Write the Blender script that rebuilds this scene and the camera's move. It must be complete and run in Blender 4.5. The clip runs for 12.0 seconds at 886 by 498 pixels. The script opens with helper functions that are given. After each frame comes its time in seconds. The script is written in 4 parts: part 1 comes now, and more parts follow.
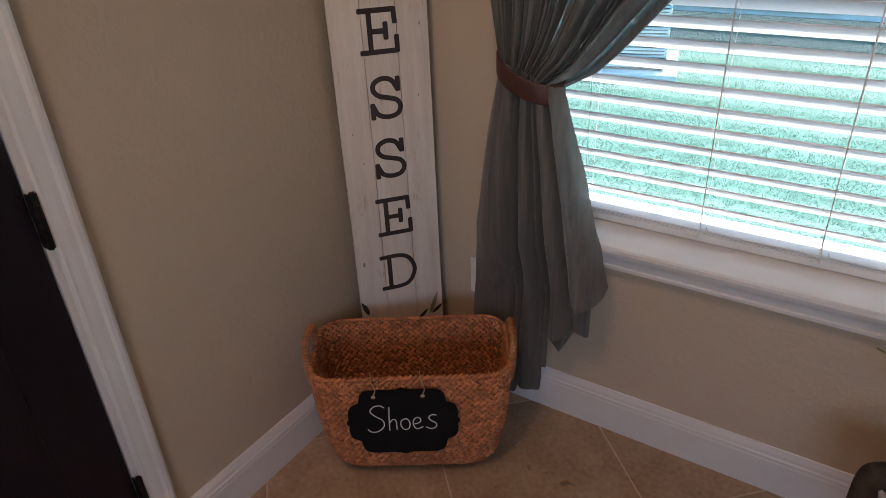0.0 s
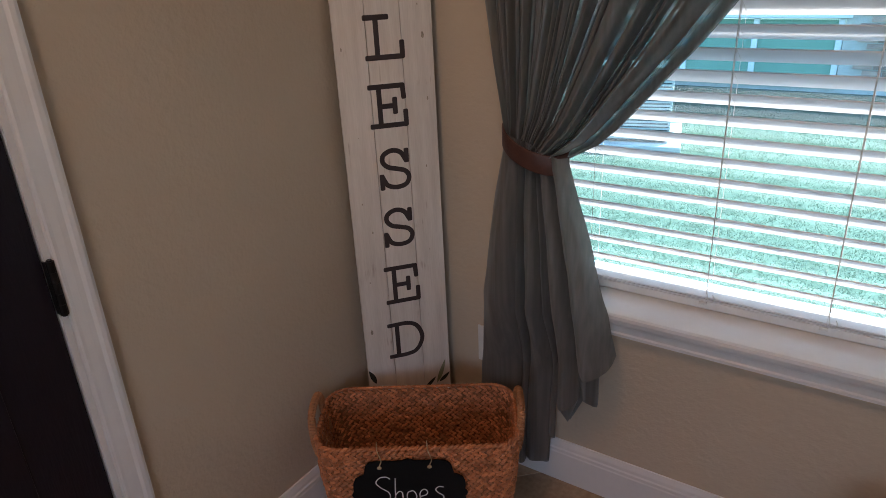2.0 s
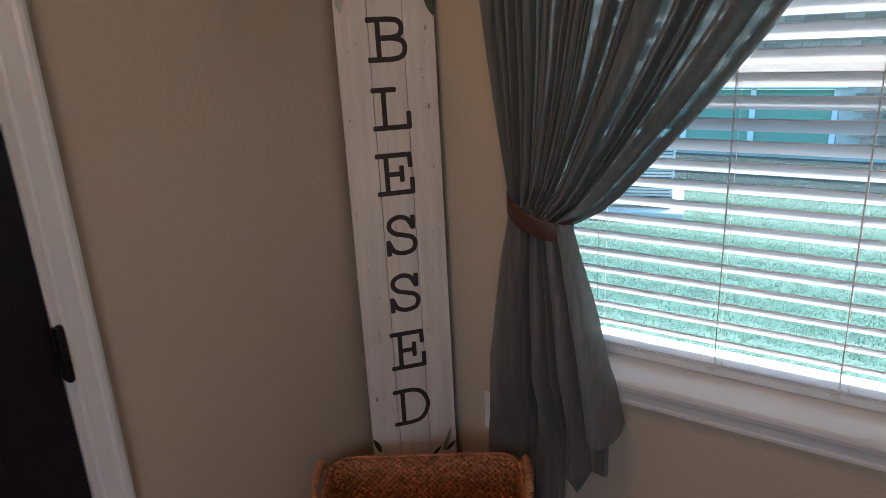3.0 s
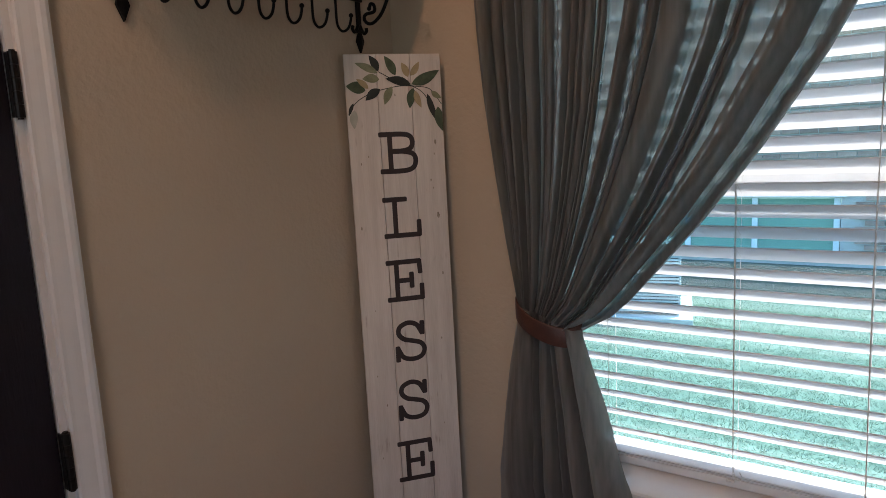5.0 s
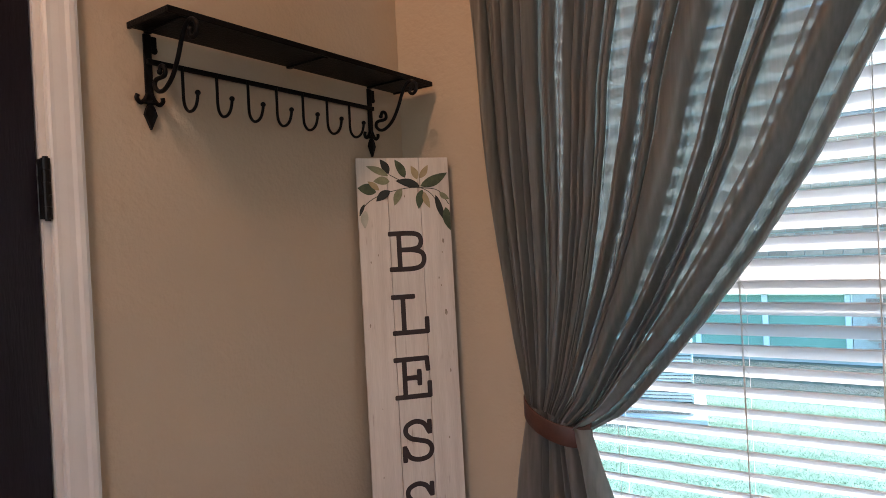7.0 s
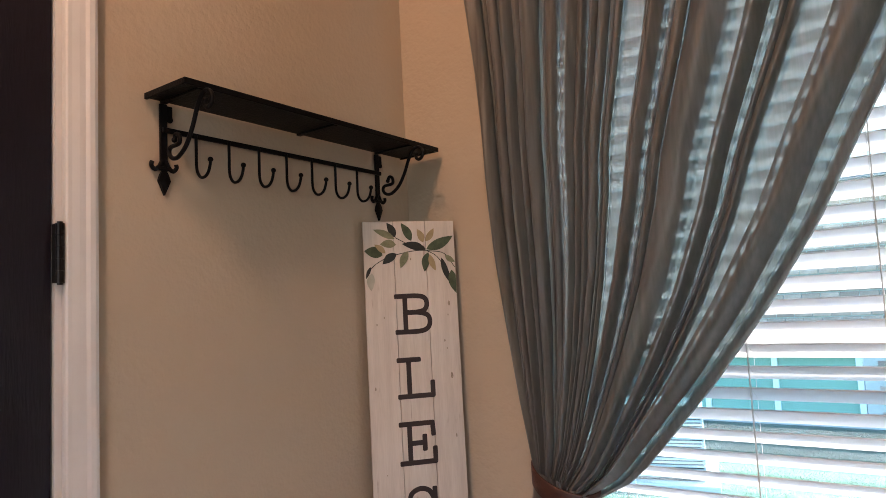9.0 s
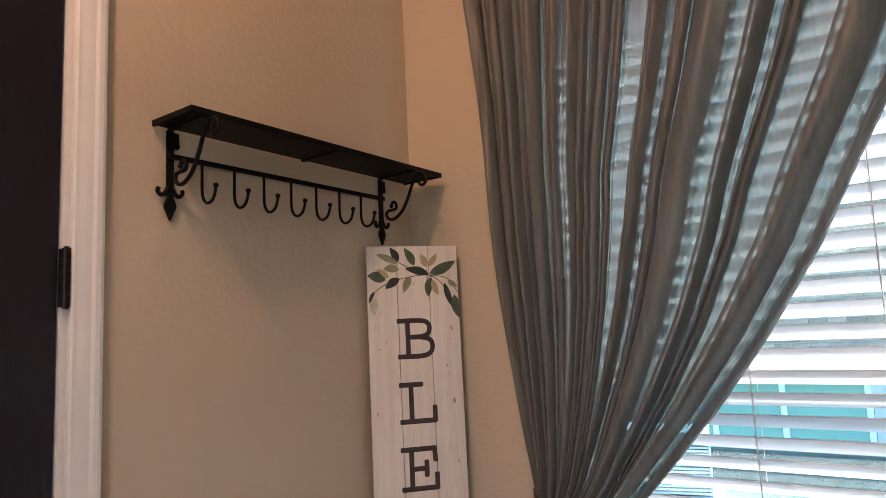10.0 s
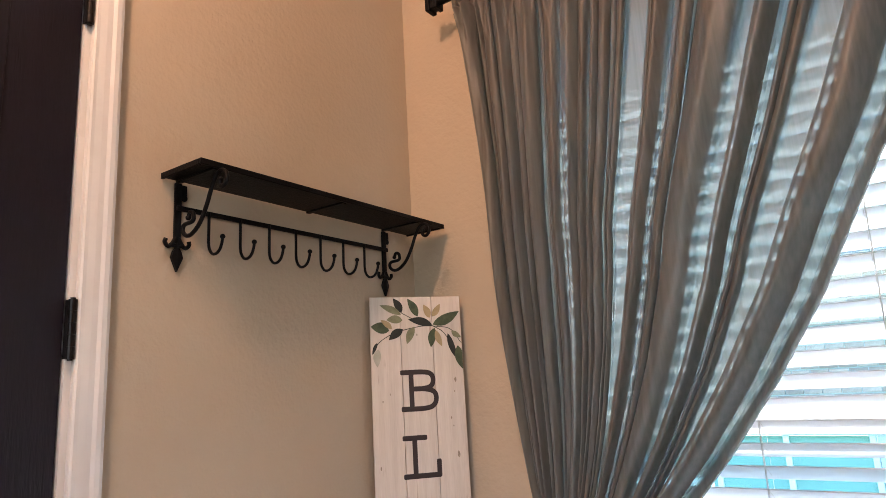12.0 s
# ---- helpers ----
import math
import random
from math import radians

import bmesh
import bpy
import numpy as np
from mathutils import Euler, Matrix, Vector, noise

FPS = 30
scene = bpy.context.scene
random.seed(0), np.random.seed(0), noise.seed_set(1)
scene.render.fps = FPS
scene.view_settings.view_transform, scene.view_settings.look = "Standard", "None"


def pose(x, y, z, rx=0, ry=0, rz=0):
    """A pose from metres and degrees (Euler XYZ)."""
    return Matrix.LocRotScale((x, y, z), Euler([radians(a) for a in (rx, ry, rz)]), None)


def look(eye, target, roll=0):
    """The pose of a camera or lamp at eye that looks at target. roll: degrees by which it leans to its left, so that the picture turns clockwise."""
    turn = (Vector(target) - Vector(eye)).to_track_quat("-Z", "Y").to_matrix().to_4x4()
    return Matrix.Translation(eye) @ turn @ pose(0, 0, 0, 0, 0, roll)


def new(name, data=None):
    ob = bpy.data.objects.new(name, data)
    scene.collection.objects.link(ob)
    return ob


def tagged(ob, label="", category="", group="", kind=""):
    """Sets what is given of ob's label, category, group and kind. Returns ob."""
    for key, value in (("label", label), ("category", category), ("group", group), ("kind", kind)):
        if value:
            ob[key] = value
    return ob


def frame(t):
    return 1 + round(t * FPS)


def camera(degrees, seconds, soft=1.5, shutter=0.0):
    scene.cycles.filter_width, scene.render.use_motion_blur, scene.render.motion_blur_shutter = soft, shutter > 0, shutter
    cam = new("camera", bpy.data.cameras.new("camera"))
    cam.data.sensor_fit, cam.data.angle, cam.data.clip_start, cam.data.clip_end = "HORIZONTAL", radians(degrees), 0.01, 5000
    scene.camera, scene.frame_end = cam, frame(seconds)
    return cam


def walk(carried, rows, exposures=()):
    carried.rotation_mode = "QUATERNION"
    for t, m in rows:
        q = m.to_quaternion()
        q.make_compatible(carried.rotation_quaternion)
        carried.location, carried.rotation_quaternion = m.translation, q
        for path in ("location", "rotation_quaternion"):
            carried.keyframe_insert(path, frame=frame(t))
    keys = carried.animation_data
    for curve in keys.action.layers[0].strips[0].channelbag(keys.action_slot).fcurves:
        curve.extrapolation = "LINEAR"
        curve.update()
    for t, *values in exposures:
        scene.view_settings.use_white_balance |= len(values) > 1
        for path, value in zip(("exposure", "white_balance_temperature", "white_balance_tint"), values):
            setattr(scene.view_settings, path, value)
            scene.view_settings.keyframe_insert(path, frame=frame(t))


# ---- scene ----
cam = camera(67.3, 12.0, soft=0.5)
PATH = [
    (0, (1.115, -1.393, 1.368), (0.133, 0.05, 0.392), -2.6),
    (0.5, (1.118, -1.393, 1.368), (0.133, 0.055, 0.402), -2.6),
    (1, (1.117, -1.396, 1.369), (0.123, 0.062, 0.428), -2.7),
    (1.5, (1.119, -1.402, 1.368), (0.107, 0.079, 0.483), -2.7),
    (2, (1.127, -1.405, 1.372), (0.079, 0.105, 0.583), -2.8),
    (2.5, (1.128, -1.41, 1.375), (0.057, 0.13, 0.68), -2.9),
    (3, (1.131, -1.414, 1.376), (0.039, 0.149, 0.772), -2.9),
    (4.8, (1.132, -1.434, 1.383), (0.003, 0.187, 1.066), -2.8),
    (5, (1.138, -1.432, 1.379), (0.0, 0.186, 1.086), -2.9),
    (5.5, (1.145, -1.438, 1.378), (-0.002, 0.184, 1.15), -2.9),
    (6, (1.147, -1.445, 1.383), (-0.004, 0.185, 1.245), -2.8),
    (6.5, (1.154, -1.445, 1.38), (-0.008, 0.182, 1.322), -2.9),
    (7, (1.153, -1.451, 1.383), (-0.006, 0.179, 1.379), -2.9),
    (9, (1.158, -1.461, 1.388), (-0.001, 0.159, 1.566), -2.9),
    (9.5, (1.149, -1.468, 1.392), (0.002, 0.157, 1.6), -2.8),
    (10, (1.169, -1.465, 1.391), (0.004, 0.142, 1.639), -2.7),
    (10.5, (1.153, -1.473, 1.395), (0.008, 0.141, 1.687), -2.7),
    (11, (1.153, -1.478, 1.394), (0.015, 0.131, 1.735), -2.7),
    (11.5, (1.149, -1.482, 1.39), (0.019, 0.125, 1.767), -2.9),
    (12, (1.158, -1.479, 1.384), (0.023, 0.117, 1.789), -3.1),
]
walk(cam, [(t, look(eye, target, roll)) for t, eye, target, roll in PATH],
     [(0.0, 2.62, 6650, 15), (1.0, 2.62, 6650, 15), (2.0, 2.54, 6550, 15), (3.0, 2.32, 6450, 15), (4.0, 2.32, 6500, 16), (5.5, 2.38, 6650, 17), (6.5, 2.90, 6850, 19), (7.0, 2.95, 6900, 20), (9.5, 3.20, 6900, 20), (11.0, 3.20, 6800, 19), (11.5, 3.65, 6700, 18), (12.0, 3.68, 6700, 18)])


# ---- world, sun, lamps ----
world = bpy.data.worlds.new("sky")
scene.world = world
world.use_nodes = True
wn = world.node_tree
sky = wn.nodes.new("ShaderNodeTexSky")
sky.sky_type, sky.sun_disc = "NISHITA", False
sky.sun_elevation, sky.sun_rotation = radians(64), radians(28)
sky.air_density, sky.dust_density = 1.0, 1.5
wn.links.new(sky.outputs[0], wn.nodes["Background"].inputs["Color"])
wn.nodes["Background"].inputs["Strength"].default_value = 0.15

sun_data = bpy.data.lights.new("sun", "SUN")
sun_data.energy, sun_data.angle, sun_data.color = 3.6, radians(0.6), (1.0, 0.95, 0.87)
sun = new("sun", sun_data)
sun.matrix_world = look((0, 0, 0), (-0.20, -0.40, -0.90))

lamp_data = bpy.data.lights.new("ceiling_bulb", "POINT")
lamp_data.energy, lamp_data.shadow_soft_size, lamp_data.color = 5.4, 0.07, (1.0, 0.60, 0.38)
lamp = new("ceiling_bulb", lamp_data)
lamp.location = (0.60, -1.65, 2.97)

# fill lamp added behind the camera to lift the room; no known source there
room_data = bpy.data.lights.new("unseen_fill_light", "AREA")
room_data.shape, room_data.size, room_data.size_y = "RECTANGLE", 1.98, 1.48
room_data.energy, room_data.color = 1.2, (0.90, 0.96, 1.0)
room_light = new("unseen_fill_light", room_data)
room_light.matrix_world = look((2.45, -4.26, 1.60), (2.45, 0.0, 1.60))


# ---- materials ----
def material(name, base, dark=None, rough=0.6, scale=20.0, bump=0.0, bump_scale=120.0, metal=0.0, fine=0.25, stretch=(1, 1, 1), sheen=0.0, island=0.0, objrand=0.0, spec=0.5):
    """Two scales of noise on colour, one on relief; optional change from piece to piece."""
    m = bpy.data.materials.new(name)
    m.use_nodes = True
    n, l = m.node_tree.nodes, m.node_tree.links
    p = n["Principled BSDF"]
    p.inputs["Roughness"].default_value, p.inputs["Metallic"].default_value = rough, metal
    p.inputs["Specular IOR Level"].default_value = spec
    if sheen:
        p.inputs["Sheen Weight"].default_value = sheen
    dark = dark or tuple(c * 0.8 for c in base)
    tc, mp = n.new("ShaderNodeTexCoord"), n.new("ShaderNodeMapping")
    mp.inputs["Scale"].default_value = stretch
    l.new(tc.outputs["Object"], mp.inputs["Vector"])
    big, small = n.new("ShaderNodeTexNoise"), n.new("ShaderNodeTexNoise")
    big.inputs["Scale"].default_value, small.inputs["Scale"].default_value = scale, scale * 9
    big.inputs["Detail"].default_value, small.inputs["Detail"].default_value = 4, 6
    l.new(mp.outputs[0], big.inputs["Vector"])
    l.new(mp.outputs[0], small.inputs["Vector"])
    mix = n.new("ShaderNodeMix")
    mix.inputs["Factor"].default_value = fine
    l.new(big.outputs[0], mix.inputs["A"])
    l.new(small.outputs[0], mix.inputs["B"])
    ramp = n.new("ShaderNodeValToRGB")
    ramp.color_ramp.elements[0].position, ramp.color_ramp.elements[1].position = 0.32, 0.66
    ramp.color_ramp.elements[0].color, ramp.color_ramp.elements[1].color = (*dark, 1), (*base, 1)
    l.new(mix.outputs[0], ramp.inputs[0])
    colour = ramp.outputs[0]
    if island or objrand:
        src = n.new("ShaderNodeNewGeometry").outputs["Random Per Island"] if island else n.new("ShaderNodeObjectInfo").outputs["Random"]
        amount = island or objrand
        rng, hsv = n.new("ShaderNodeMapRange"), n.new("ShaderNodeHueSaturation")
        rng.inputs["To Min"].default_value, rng.inputs["To Max"].default_value = 1 - amount, 1 + amount
        l.new(src, rng.inputs["Value"])
        l.new(rng.outputs[0], hsv.inputs["Value"])
        l.new(colour, hsv.inputs["Color"])
        colour = hsv.outputs[0]
    l.new(colour, p.inputs["Base Color"])
    if bump:
        rel, b = n.new("ShaderNodeTexNoise"), n.new("ShaderNodeBump")
        rel.inputs["Scale"].default_value, rel.inputs["Detail"].default_value = bump_scale, 3
        b.inputs["Strength"].default_value, b.inputs["Distance"].default_value = bump, 0.004
        l.new(mp.outputs[0], rel.inputs["Vector"])
        l.new(rel.outputs[0], b.inputs["Height"])
        l.new(b.outputs[0], p.inputs["Normal"])
    return m


M_WALL = material("orange_peel_paint", (0.530, 0.434, 0.330), (0.505, 0.408, 0.308), 0.55, 2.0, 0.58, 68.0, spec=0.3)
M_CEIL = material("ceiling_paint", (0.78, 0.76, 0.72), None, 0.8, 3, 0.4, 90)
M_TRIM = material("white_trim_paint", (0.72, 0.70, 0.69), (0.66, 0.64, 0.63), 0.35, 6, 0.05, 60)
M_DOOR = material("dark_stained_wood", (0.009, 0.006, 0.0125), (0.005, 0.0035, 0.0075), 0.42, 7, 0.25, 40, stretch=(6, 6, 0.6), fine=0.5, spec=0.3)
M_IRON = material("black_iron", (0.0055, 0.0055, 0.0065), (0.0035, 0.0035, 0.0045), 0.45, 30, 0.25, 220, metal=0.0, spec=0.12)
M_HINGE = material("oil_rubbed_bronze", (0.018, 0.015, 0.015), (0.010, 0.009, 0.009), 0.4, 40, 0.1, 200, metal=0.7)
M_BOARD = material("whitewashed_board", (0.71, 0.65, 0.59), (0.55, 0.485, 0.43), 0.7, 5, 0.10, 60, stretch=(7, 7, 0.5), fine=0.35, objrand=0.02)


def weathered(m, colour, amount, stretch, scale):
    """Rubbed scratches along the grain, sparse and uneven."""
    n, l = m.node_tree.nodes, m.node_tree.links
    p = n["Principled BSDF"]
    under = p.inputs["Base Color"].links[0].from_socket
    tc, mp, streak, patch = n.new("ShaderNodeTexCoord"), n.new("ShaderNodeMapping"), n.new("ShaderNodeTexNoise"), n.new("ShaderNodeTexNoise")
    mp.inputs["Scale"].default_value = stretch
    streak.inputs["Scale"].default_value, streak.inputs["Detail"].default_value = scale, 8
    patch.inputs["Scale"].default_value, patch.inputs["Detail"].default_value = 14, 3
    l.new(tc.outputs["Object"], mp.inputs["Vector"])
    l.new(mp.outputs[0], streak.inputs["Vector"])
    l.new(tc.outputs["Object"], patch.inputs["Vector"])
    add, cut, mix = n.new("ShaderNodeMath"), n.new("ShaderNodeMapRange"), n.new("ShaderNodeMix")
    add.operation = "MULTIPLY"
    l.new(streak.outputs[0], add.inputs[0])
    l.new(patch.outputs[0], add.inputs[1])
    cut.inputs["From Min"].default_value, cut.inputs["From Max"].default_value = 0.355, 0.46
    cut.inputs["To Max"].default_value = amount
    l.new(add.outputs[0], cut.inputs["Value"])
    mix.data_type = "RGBA"
    l.new(cut.outputs[0], mix.inputs["Factor"])
    l.new(under, mix.inputs["A"])
    mix.inputs["B"].default_value = (*colour, 1)
    l.new(mix.outputs["Result"], p.inputs["Base Color"])


M_BOARD_EDGE = material("raw_board_edge", (0.09, 0.075, 0.065), (0.05, 0.04, 0.035), 0.8, 20, 0.1, 90)
M_LETTER = material("dark_brown_paint", (0.035, 0.022, 0.022), (0.026, 0.017, 0.018), 0.65, 40)
M_KNOT = material("knot_in_wood", (0.42, 0.36, 0.29), (0.20, 0.16, 0.12), 0.8, 160)
M_STRAW = material("water_hyacinth_straw", (0.62, 0.235, 0.100), (0.38, 0.128, 0.050), 0.6, 30, 0.35, 260, island=0.30, fine=0.4)
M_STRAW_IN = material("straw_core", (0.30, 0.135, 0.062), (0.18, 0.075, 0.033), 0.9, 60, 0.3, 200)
M_RIM = material("pale_cane", (0.50, 0.235, 0.110), (0.34, 0.150, 0.066), 0.5, 30, 0.2, 200, island=0.15)
M_CHALKBOARD = material("chalkboard_black", (0.006, 0.006, 0.0065), (0.004, 0.004, 0.0045), 0.8, 14, 0.05, 100, spec=0.2)
M_CHALK = material("white_chalk", (0.86, 0.86, 0.86), (0.55, 0.55, 0.55), 0.95, 300, 0.3, 500)
M_TWINE = material("jute_twine", (0.55, 0.42, 0.26), (0.38, 0.27, 0.15), 0.9, 300, 0.3, 600)
M_LEATHER = material("brown_leather", (0.085, 0.030, 0.021), (0.055, 0.020, 0.014), 0.45, 35, 0.2, 260)
M_TILE = material("travertine_tile", (0.47, 0.345, 0.235), (0.26, 0.17, 0.108), 0.38, 8.0, 0.15, 50, fine=0.45, objrand=0.07)
M_GROUT = material("beige_grout", (0.62, 0.49, 0.37), (0.5, 0.39, 0.29), 0.9, 30, 0.3, 200)
weathered(M_TILE, (0.11, 0.065, 0.040), 0.75, (1, 1, 1), 26)
weathered(M_BOARD, (0.30, 0.20, 0.15), 0.6, (60, 60, 6), 2.2)
M_BLIND = material("faux_wood_blind_white", (0.80, 0.81, 0.83), (0.77, 0.78, 0.80), 0.42, 6, 0.02, 60)
blind_nodes = M_BLIND.node_tree
through_slat, slat_mix = blind_nodes.nodes.new("ShaderNodeBsdfTranslucent"), blind_nodes.nodes.new("ShaderNodeMixShader")
through_slat.inputs["Color"].default_value = (0.82, 0.84, 0.86, 1)
slat_mix.inputs[0].default_value = 0.38
blind_nodes.links.new(blind_nodes.nodes["Principled BSDF"].outputs[0], slat_mix.inputs[1])
blind_nodes.links.new(through_slat.outputs[0], slat_mix.inputs[2])
blind_nodes.links.new(slat_mix.outputs[0], blind_nodes.nodes["Material Output"].inputs["Surface"])
M_CORD = material("white_cord", (0.78, 0.78, 0.76), None, 0.8, 100)
M_VINYL = material("white_vinyl", (0.80, 0.81, 0.81), (0.76, 0.77, 0.77), 0.4, 8)
M_GRASS = material("lawn_green", (0.125, 0.160, 0.115), (0.034, 0.056, 0.036), 0.8, 12, 0.5, 30, fine=0.6)
M_BLADE = material("grass_blade", (0.118, 0.152, 0.108), (0.085, 0.115, 0.080), 0.5, 2, island=0.3)
blade_nodes = M_BLADE.node_tree
through_blade, blade_mix = blade_nodes.nodes.new("ShaderNodeBsdfTranslucent"), blade_nodes.nodes.new("ShaderNodeMixShader")
through_blade.inputs["Color"].default_value = (0.13, 0.17, 0.11, 1)
blade_mix.inputs[0].default_value = 0.5
blade_nodes.links.new(blade_nodes.nodes["Principled BSDF"].outputs[0], blade_mix.inputs[1])
blade_nodes.links.new(through_blade.outputs[0], blade_mix.inputs[2])
blade_nodes.links.new(blade_mix.outputs[0], blade_nodes.nodes["Material Output"].inputs["Surface"])
M_BRICK = material("pale_brick", (0.46, 0.30, 0.23), (0.33, 0.20, 0.155), 0.85, 14, 0.3, 80, objrand=0.3)
M_BRICK_FAR = material("pale_brick_far", (0.46, 0.30, 0.23), (0.33, 0.20, 0.155), 0.85, 14, 0.3, 80, island=0.3)
M_MORTAR = material("pale_mortar", (0.55, 0.51, 0.46), (0.45, 0.42, 0.38), 0.9, 12, 0.2, 100)
M_ROOF = material("grey_shingle", (0.20, 0.19, 0.18), (0.13, 0.12, 0.12), 0.9, 5, 0.4, 30)
M_TEAL = material("teal_window_glass", (0.24, 0.41, 0.31), (0.18, 0.34, 0.26), 0.35, 0.8, spec=0.2)
M_ACGREY = material("grey_painted_steel", (0.42, 0.45, 0.46), (0.34, 0.37, 0.38), 0.45, 6)
M_ACDARK = material("dark_coil", (0.05, 0.06, 0.065), None, 0.6, 40)
M_CONCRETE = material("pale_concrete", (0.55, 0.54, 0.51), (0.43, 0.42, 0.40), 0.9, 6, 0.3, 60)
M_POT = material("grey_glazed_pot", (0.58, 0.60, 0.65), (0.50, 0.52, 0.57), 0.22, 8)
M_SOIL = material("dark_soil", (0.035, 0.024, 0.016), None, 0.95, 60, 0.6, 90)
M_BROWNLEAF = material("dry_brown_leaf", (0.20, 0.13, 0.08), (0.07, 0.045, 0.03), 0.6, 25, 0.3, 60)
M_PALELEAF = material("pale_leaf", (0.42, 0.40, 0.20), (0.30, 0.30, 0.13), 0.55, 20)
M_PLASTIC = material("white_plastic_plate", (0.76, 0.74, 0.70), None, 0.35, 10)
LEAF_PAINT = {
    "d": material("leaf_paint_dark", (0.022, 0.028, 0.024), (0.012, 0.015, 0.014), 0.7, 60),
    "g": material("leaf_paint_green", (0.085, 0.115, 0.060), (0.035, 0.055, 0.032), 0.7, 45),
    "s": material("leaf_paint_sage", (0.26, 0.27, 0.165), (0.15, 0.165, 0.095), 0.7, 45),
    "t": material("leaf_paint_tan", (0.42, 0.33, 0.19), (0.30, 0.23, 0.12), 0.7, 45),
    "p": material("leaf_paint_pale", (0.48, 0.47, 0.40), (0.36, 0.36, 0.29), 0.7, 45),
}


def fabric_material(sheer):
    """Semi-sheer slubbed drapery: part lets light through, part shows what is behind."""
    m = bpy.data.materials.new("sheer_drapery")
    m.use_nodes = True
    n, l = m.node_tree.nodes, m.node_tree.links
    p = n["Principled BSDF"]
    p.inputs["Roughness"].default_value = 0.42
    p.inputs["Sheen Weight"].default_value = 0.25
    tc, mp, noise_a, ramp = n.new("ShaderNodeTexCoord"), n.new("ShaderNodeMapping"), n.new("ShaderNodeTexNoise"), n.new("ShaderNodeValToRGB")
    mp.inputs["Scale"].default_value = (130, 60, 3)
    noise_a.inputs["Scale"].default_value, noise_a.inputs["Detail"].default_value = 1.0, 5
    ramp.color_ramp.elements[0].color, ramp.color_ramp.elements[1].color = (0.112, 0.099, 0.094, 1), (0.232, 0.206, 0.196, 1)
    ramp.color_ramp.elements[0].position, ramp.color_ramp.elements[1].position = 0.3, 0.7
    l.new(tc.outputs["Object"], mp.inputs["Vector"])
    l.new(mp.outputs[0], noise_a.inputs["Vector"])
    l.new(noise_a.outputs[0], ramp.inputs[0])
    l.new(ramp.outputs[0], p.inputs["Base Color"])
    tr, clear, a, b = n.new("ShaderNodeBsdfTranslucent"), n.new("ShaderNodeBsdfTransparent"), n.new("ShaderNodeMixShader"), n.new("ShaderNodeMixShader")
    tr.inputs["Color"].default_value = (0.32, 0.39, 0.39, 1)
    clear.inputs["Color"].default_value = (0.68, 0.90, 0.93, 1)
    a.inputs[0].default_value, b.inputs[0].default_value = 0.38, sheer
    l.new(p.outputs[0], a.inputs[1])
    l.new(tr.outputs[0], a.inputs[2])
    l.new(a.outputs[0], b.inputs[1])
    l.new(clear.outputs[0], b.inputs[2])
    l.new(b.outputs[0], n["Material Output"].inputs["Surface"])
    bumpn = n.new("ShaderNodeBump")
    bumpn.inputs["Strength"].default_value, bumpn.inputs["Distance"].default_value = 0.2, 0.002
    l.new(noise_a.outputs[0], bumpn.inputs["Height"])
    l.new(bumpn.outputs[0], p.inputs["Normal"])
    return m


def glass_material():
    m = bpy.data.materials.new("window_glass")
    m.use_nodes = True
    n, l = m.node_tree.nodes, m.node_tree.links
    clear, gloss, fres, mix = n.new("ShaderNodeBsdfTransparent"), n.new("ShaderNodeBsdfGlossy"), n.new("ShaderNodeFresnel"), n.new("ShaderNodeMixShader")
    clear.inputs["Color"].default_value = (0.71, 0.94, 1.0, 1)
    gloss.inputs["Roughness"].default_value = 0.02
    l.new(fres.outputs[0], mix.inputs[0])
    l.new(clear.outputs[0], mix.inputs[1])
    l.new(gloss.outputs[0], mix.inputs[2])
    l.new(mix.outputs[0], n["Material Output"].inputs["Surface"])
    return m


SHEER = 0.12
M_FABRIC = fabric_material(SHEER)
M_FABRIC_DENSE = fabric_material(0.02)
M_GLASS = glass_material()


# ---- builders ----
def mesh_of(name, bm):
    bmesh.ops.recalc_face_normals(bm, faces=bm.faces[:])
    me = bpy.data.meshes.new(name)
    bm.to_mesh(me)
    bm.free()
    return me


def part(name, bm, mat, parent=None, label="", smooth=False, kind=""):
    me = mesh_of(name, bm)
    return link_mesh(name, me, mat, parent, label, smooth, kind)


def link_mesh(name, me, mat, parent=None, label="", smooth=False, kind=""):
    if not me.materials:
        me.materials.append(mat)
    if smooth:
        me.shade_smooth()
    ob = new(name, me)
    if parent:
        ob.parent = parent
    return tagged(ob, label, kind=kind)


def thing(name, place, turn=0.0, label="", category="", group="", kind=""):
    ob = new(name)
    ob.empty_display_size = 0.05
    ob.matrix_world = pose(*place, 0, 0, turn)
    return tagged(ob, label, category, group, kind)


def box(bm, x0, x1, y0, y1, z0, z1, bevel=0.0):
    made = bmesh.ops.create_cube(bm, size=1.0, matrix=Matrix.Translation(((x0 + x1) / 2, (y0 + y1) / 2, (z0 + z1) / 2)) @ Matrix.Diagonal((x1 - x0, y1 - y0, z1 - z0, 1)))
    if bevel:
        edges = list({e for v in made["verts"] for e in v.link_edges})
        bmesh.ops.bevel(bm, geom=edges, offset=bevel, segments=2, affect="EDGES", profile=0.5)
    return bm


def boxed(*size, bevel=0.0):
    return box(bmesh.new(), *size, bevel=bevel)


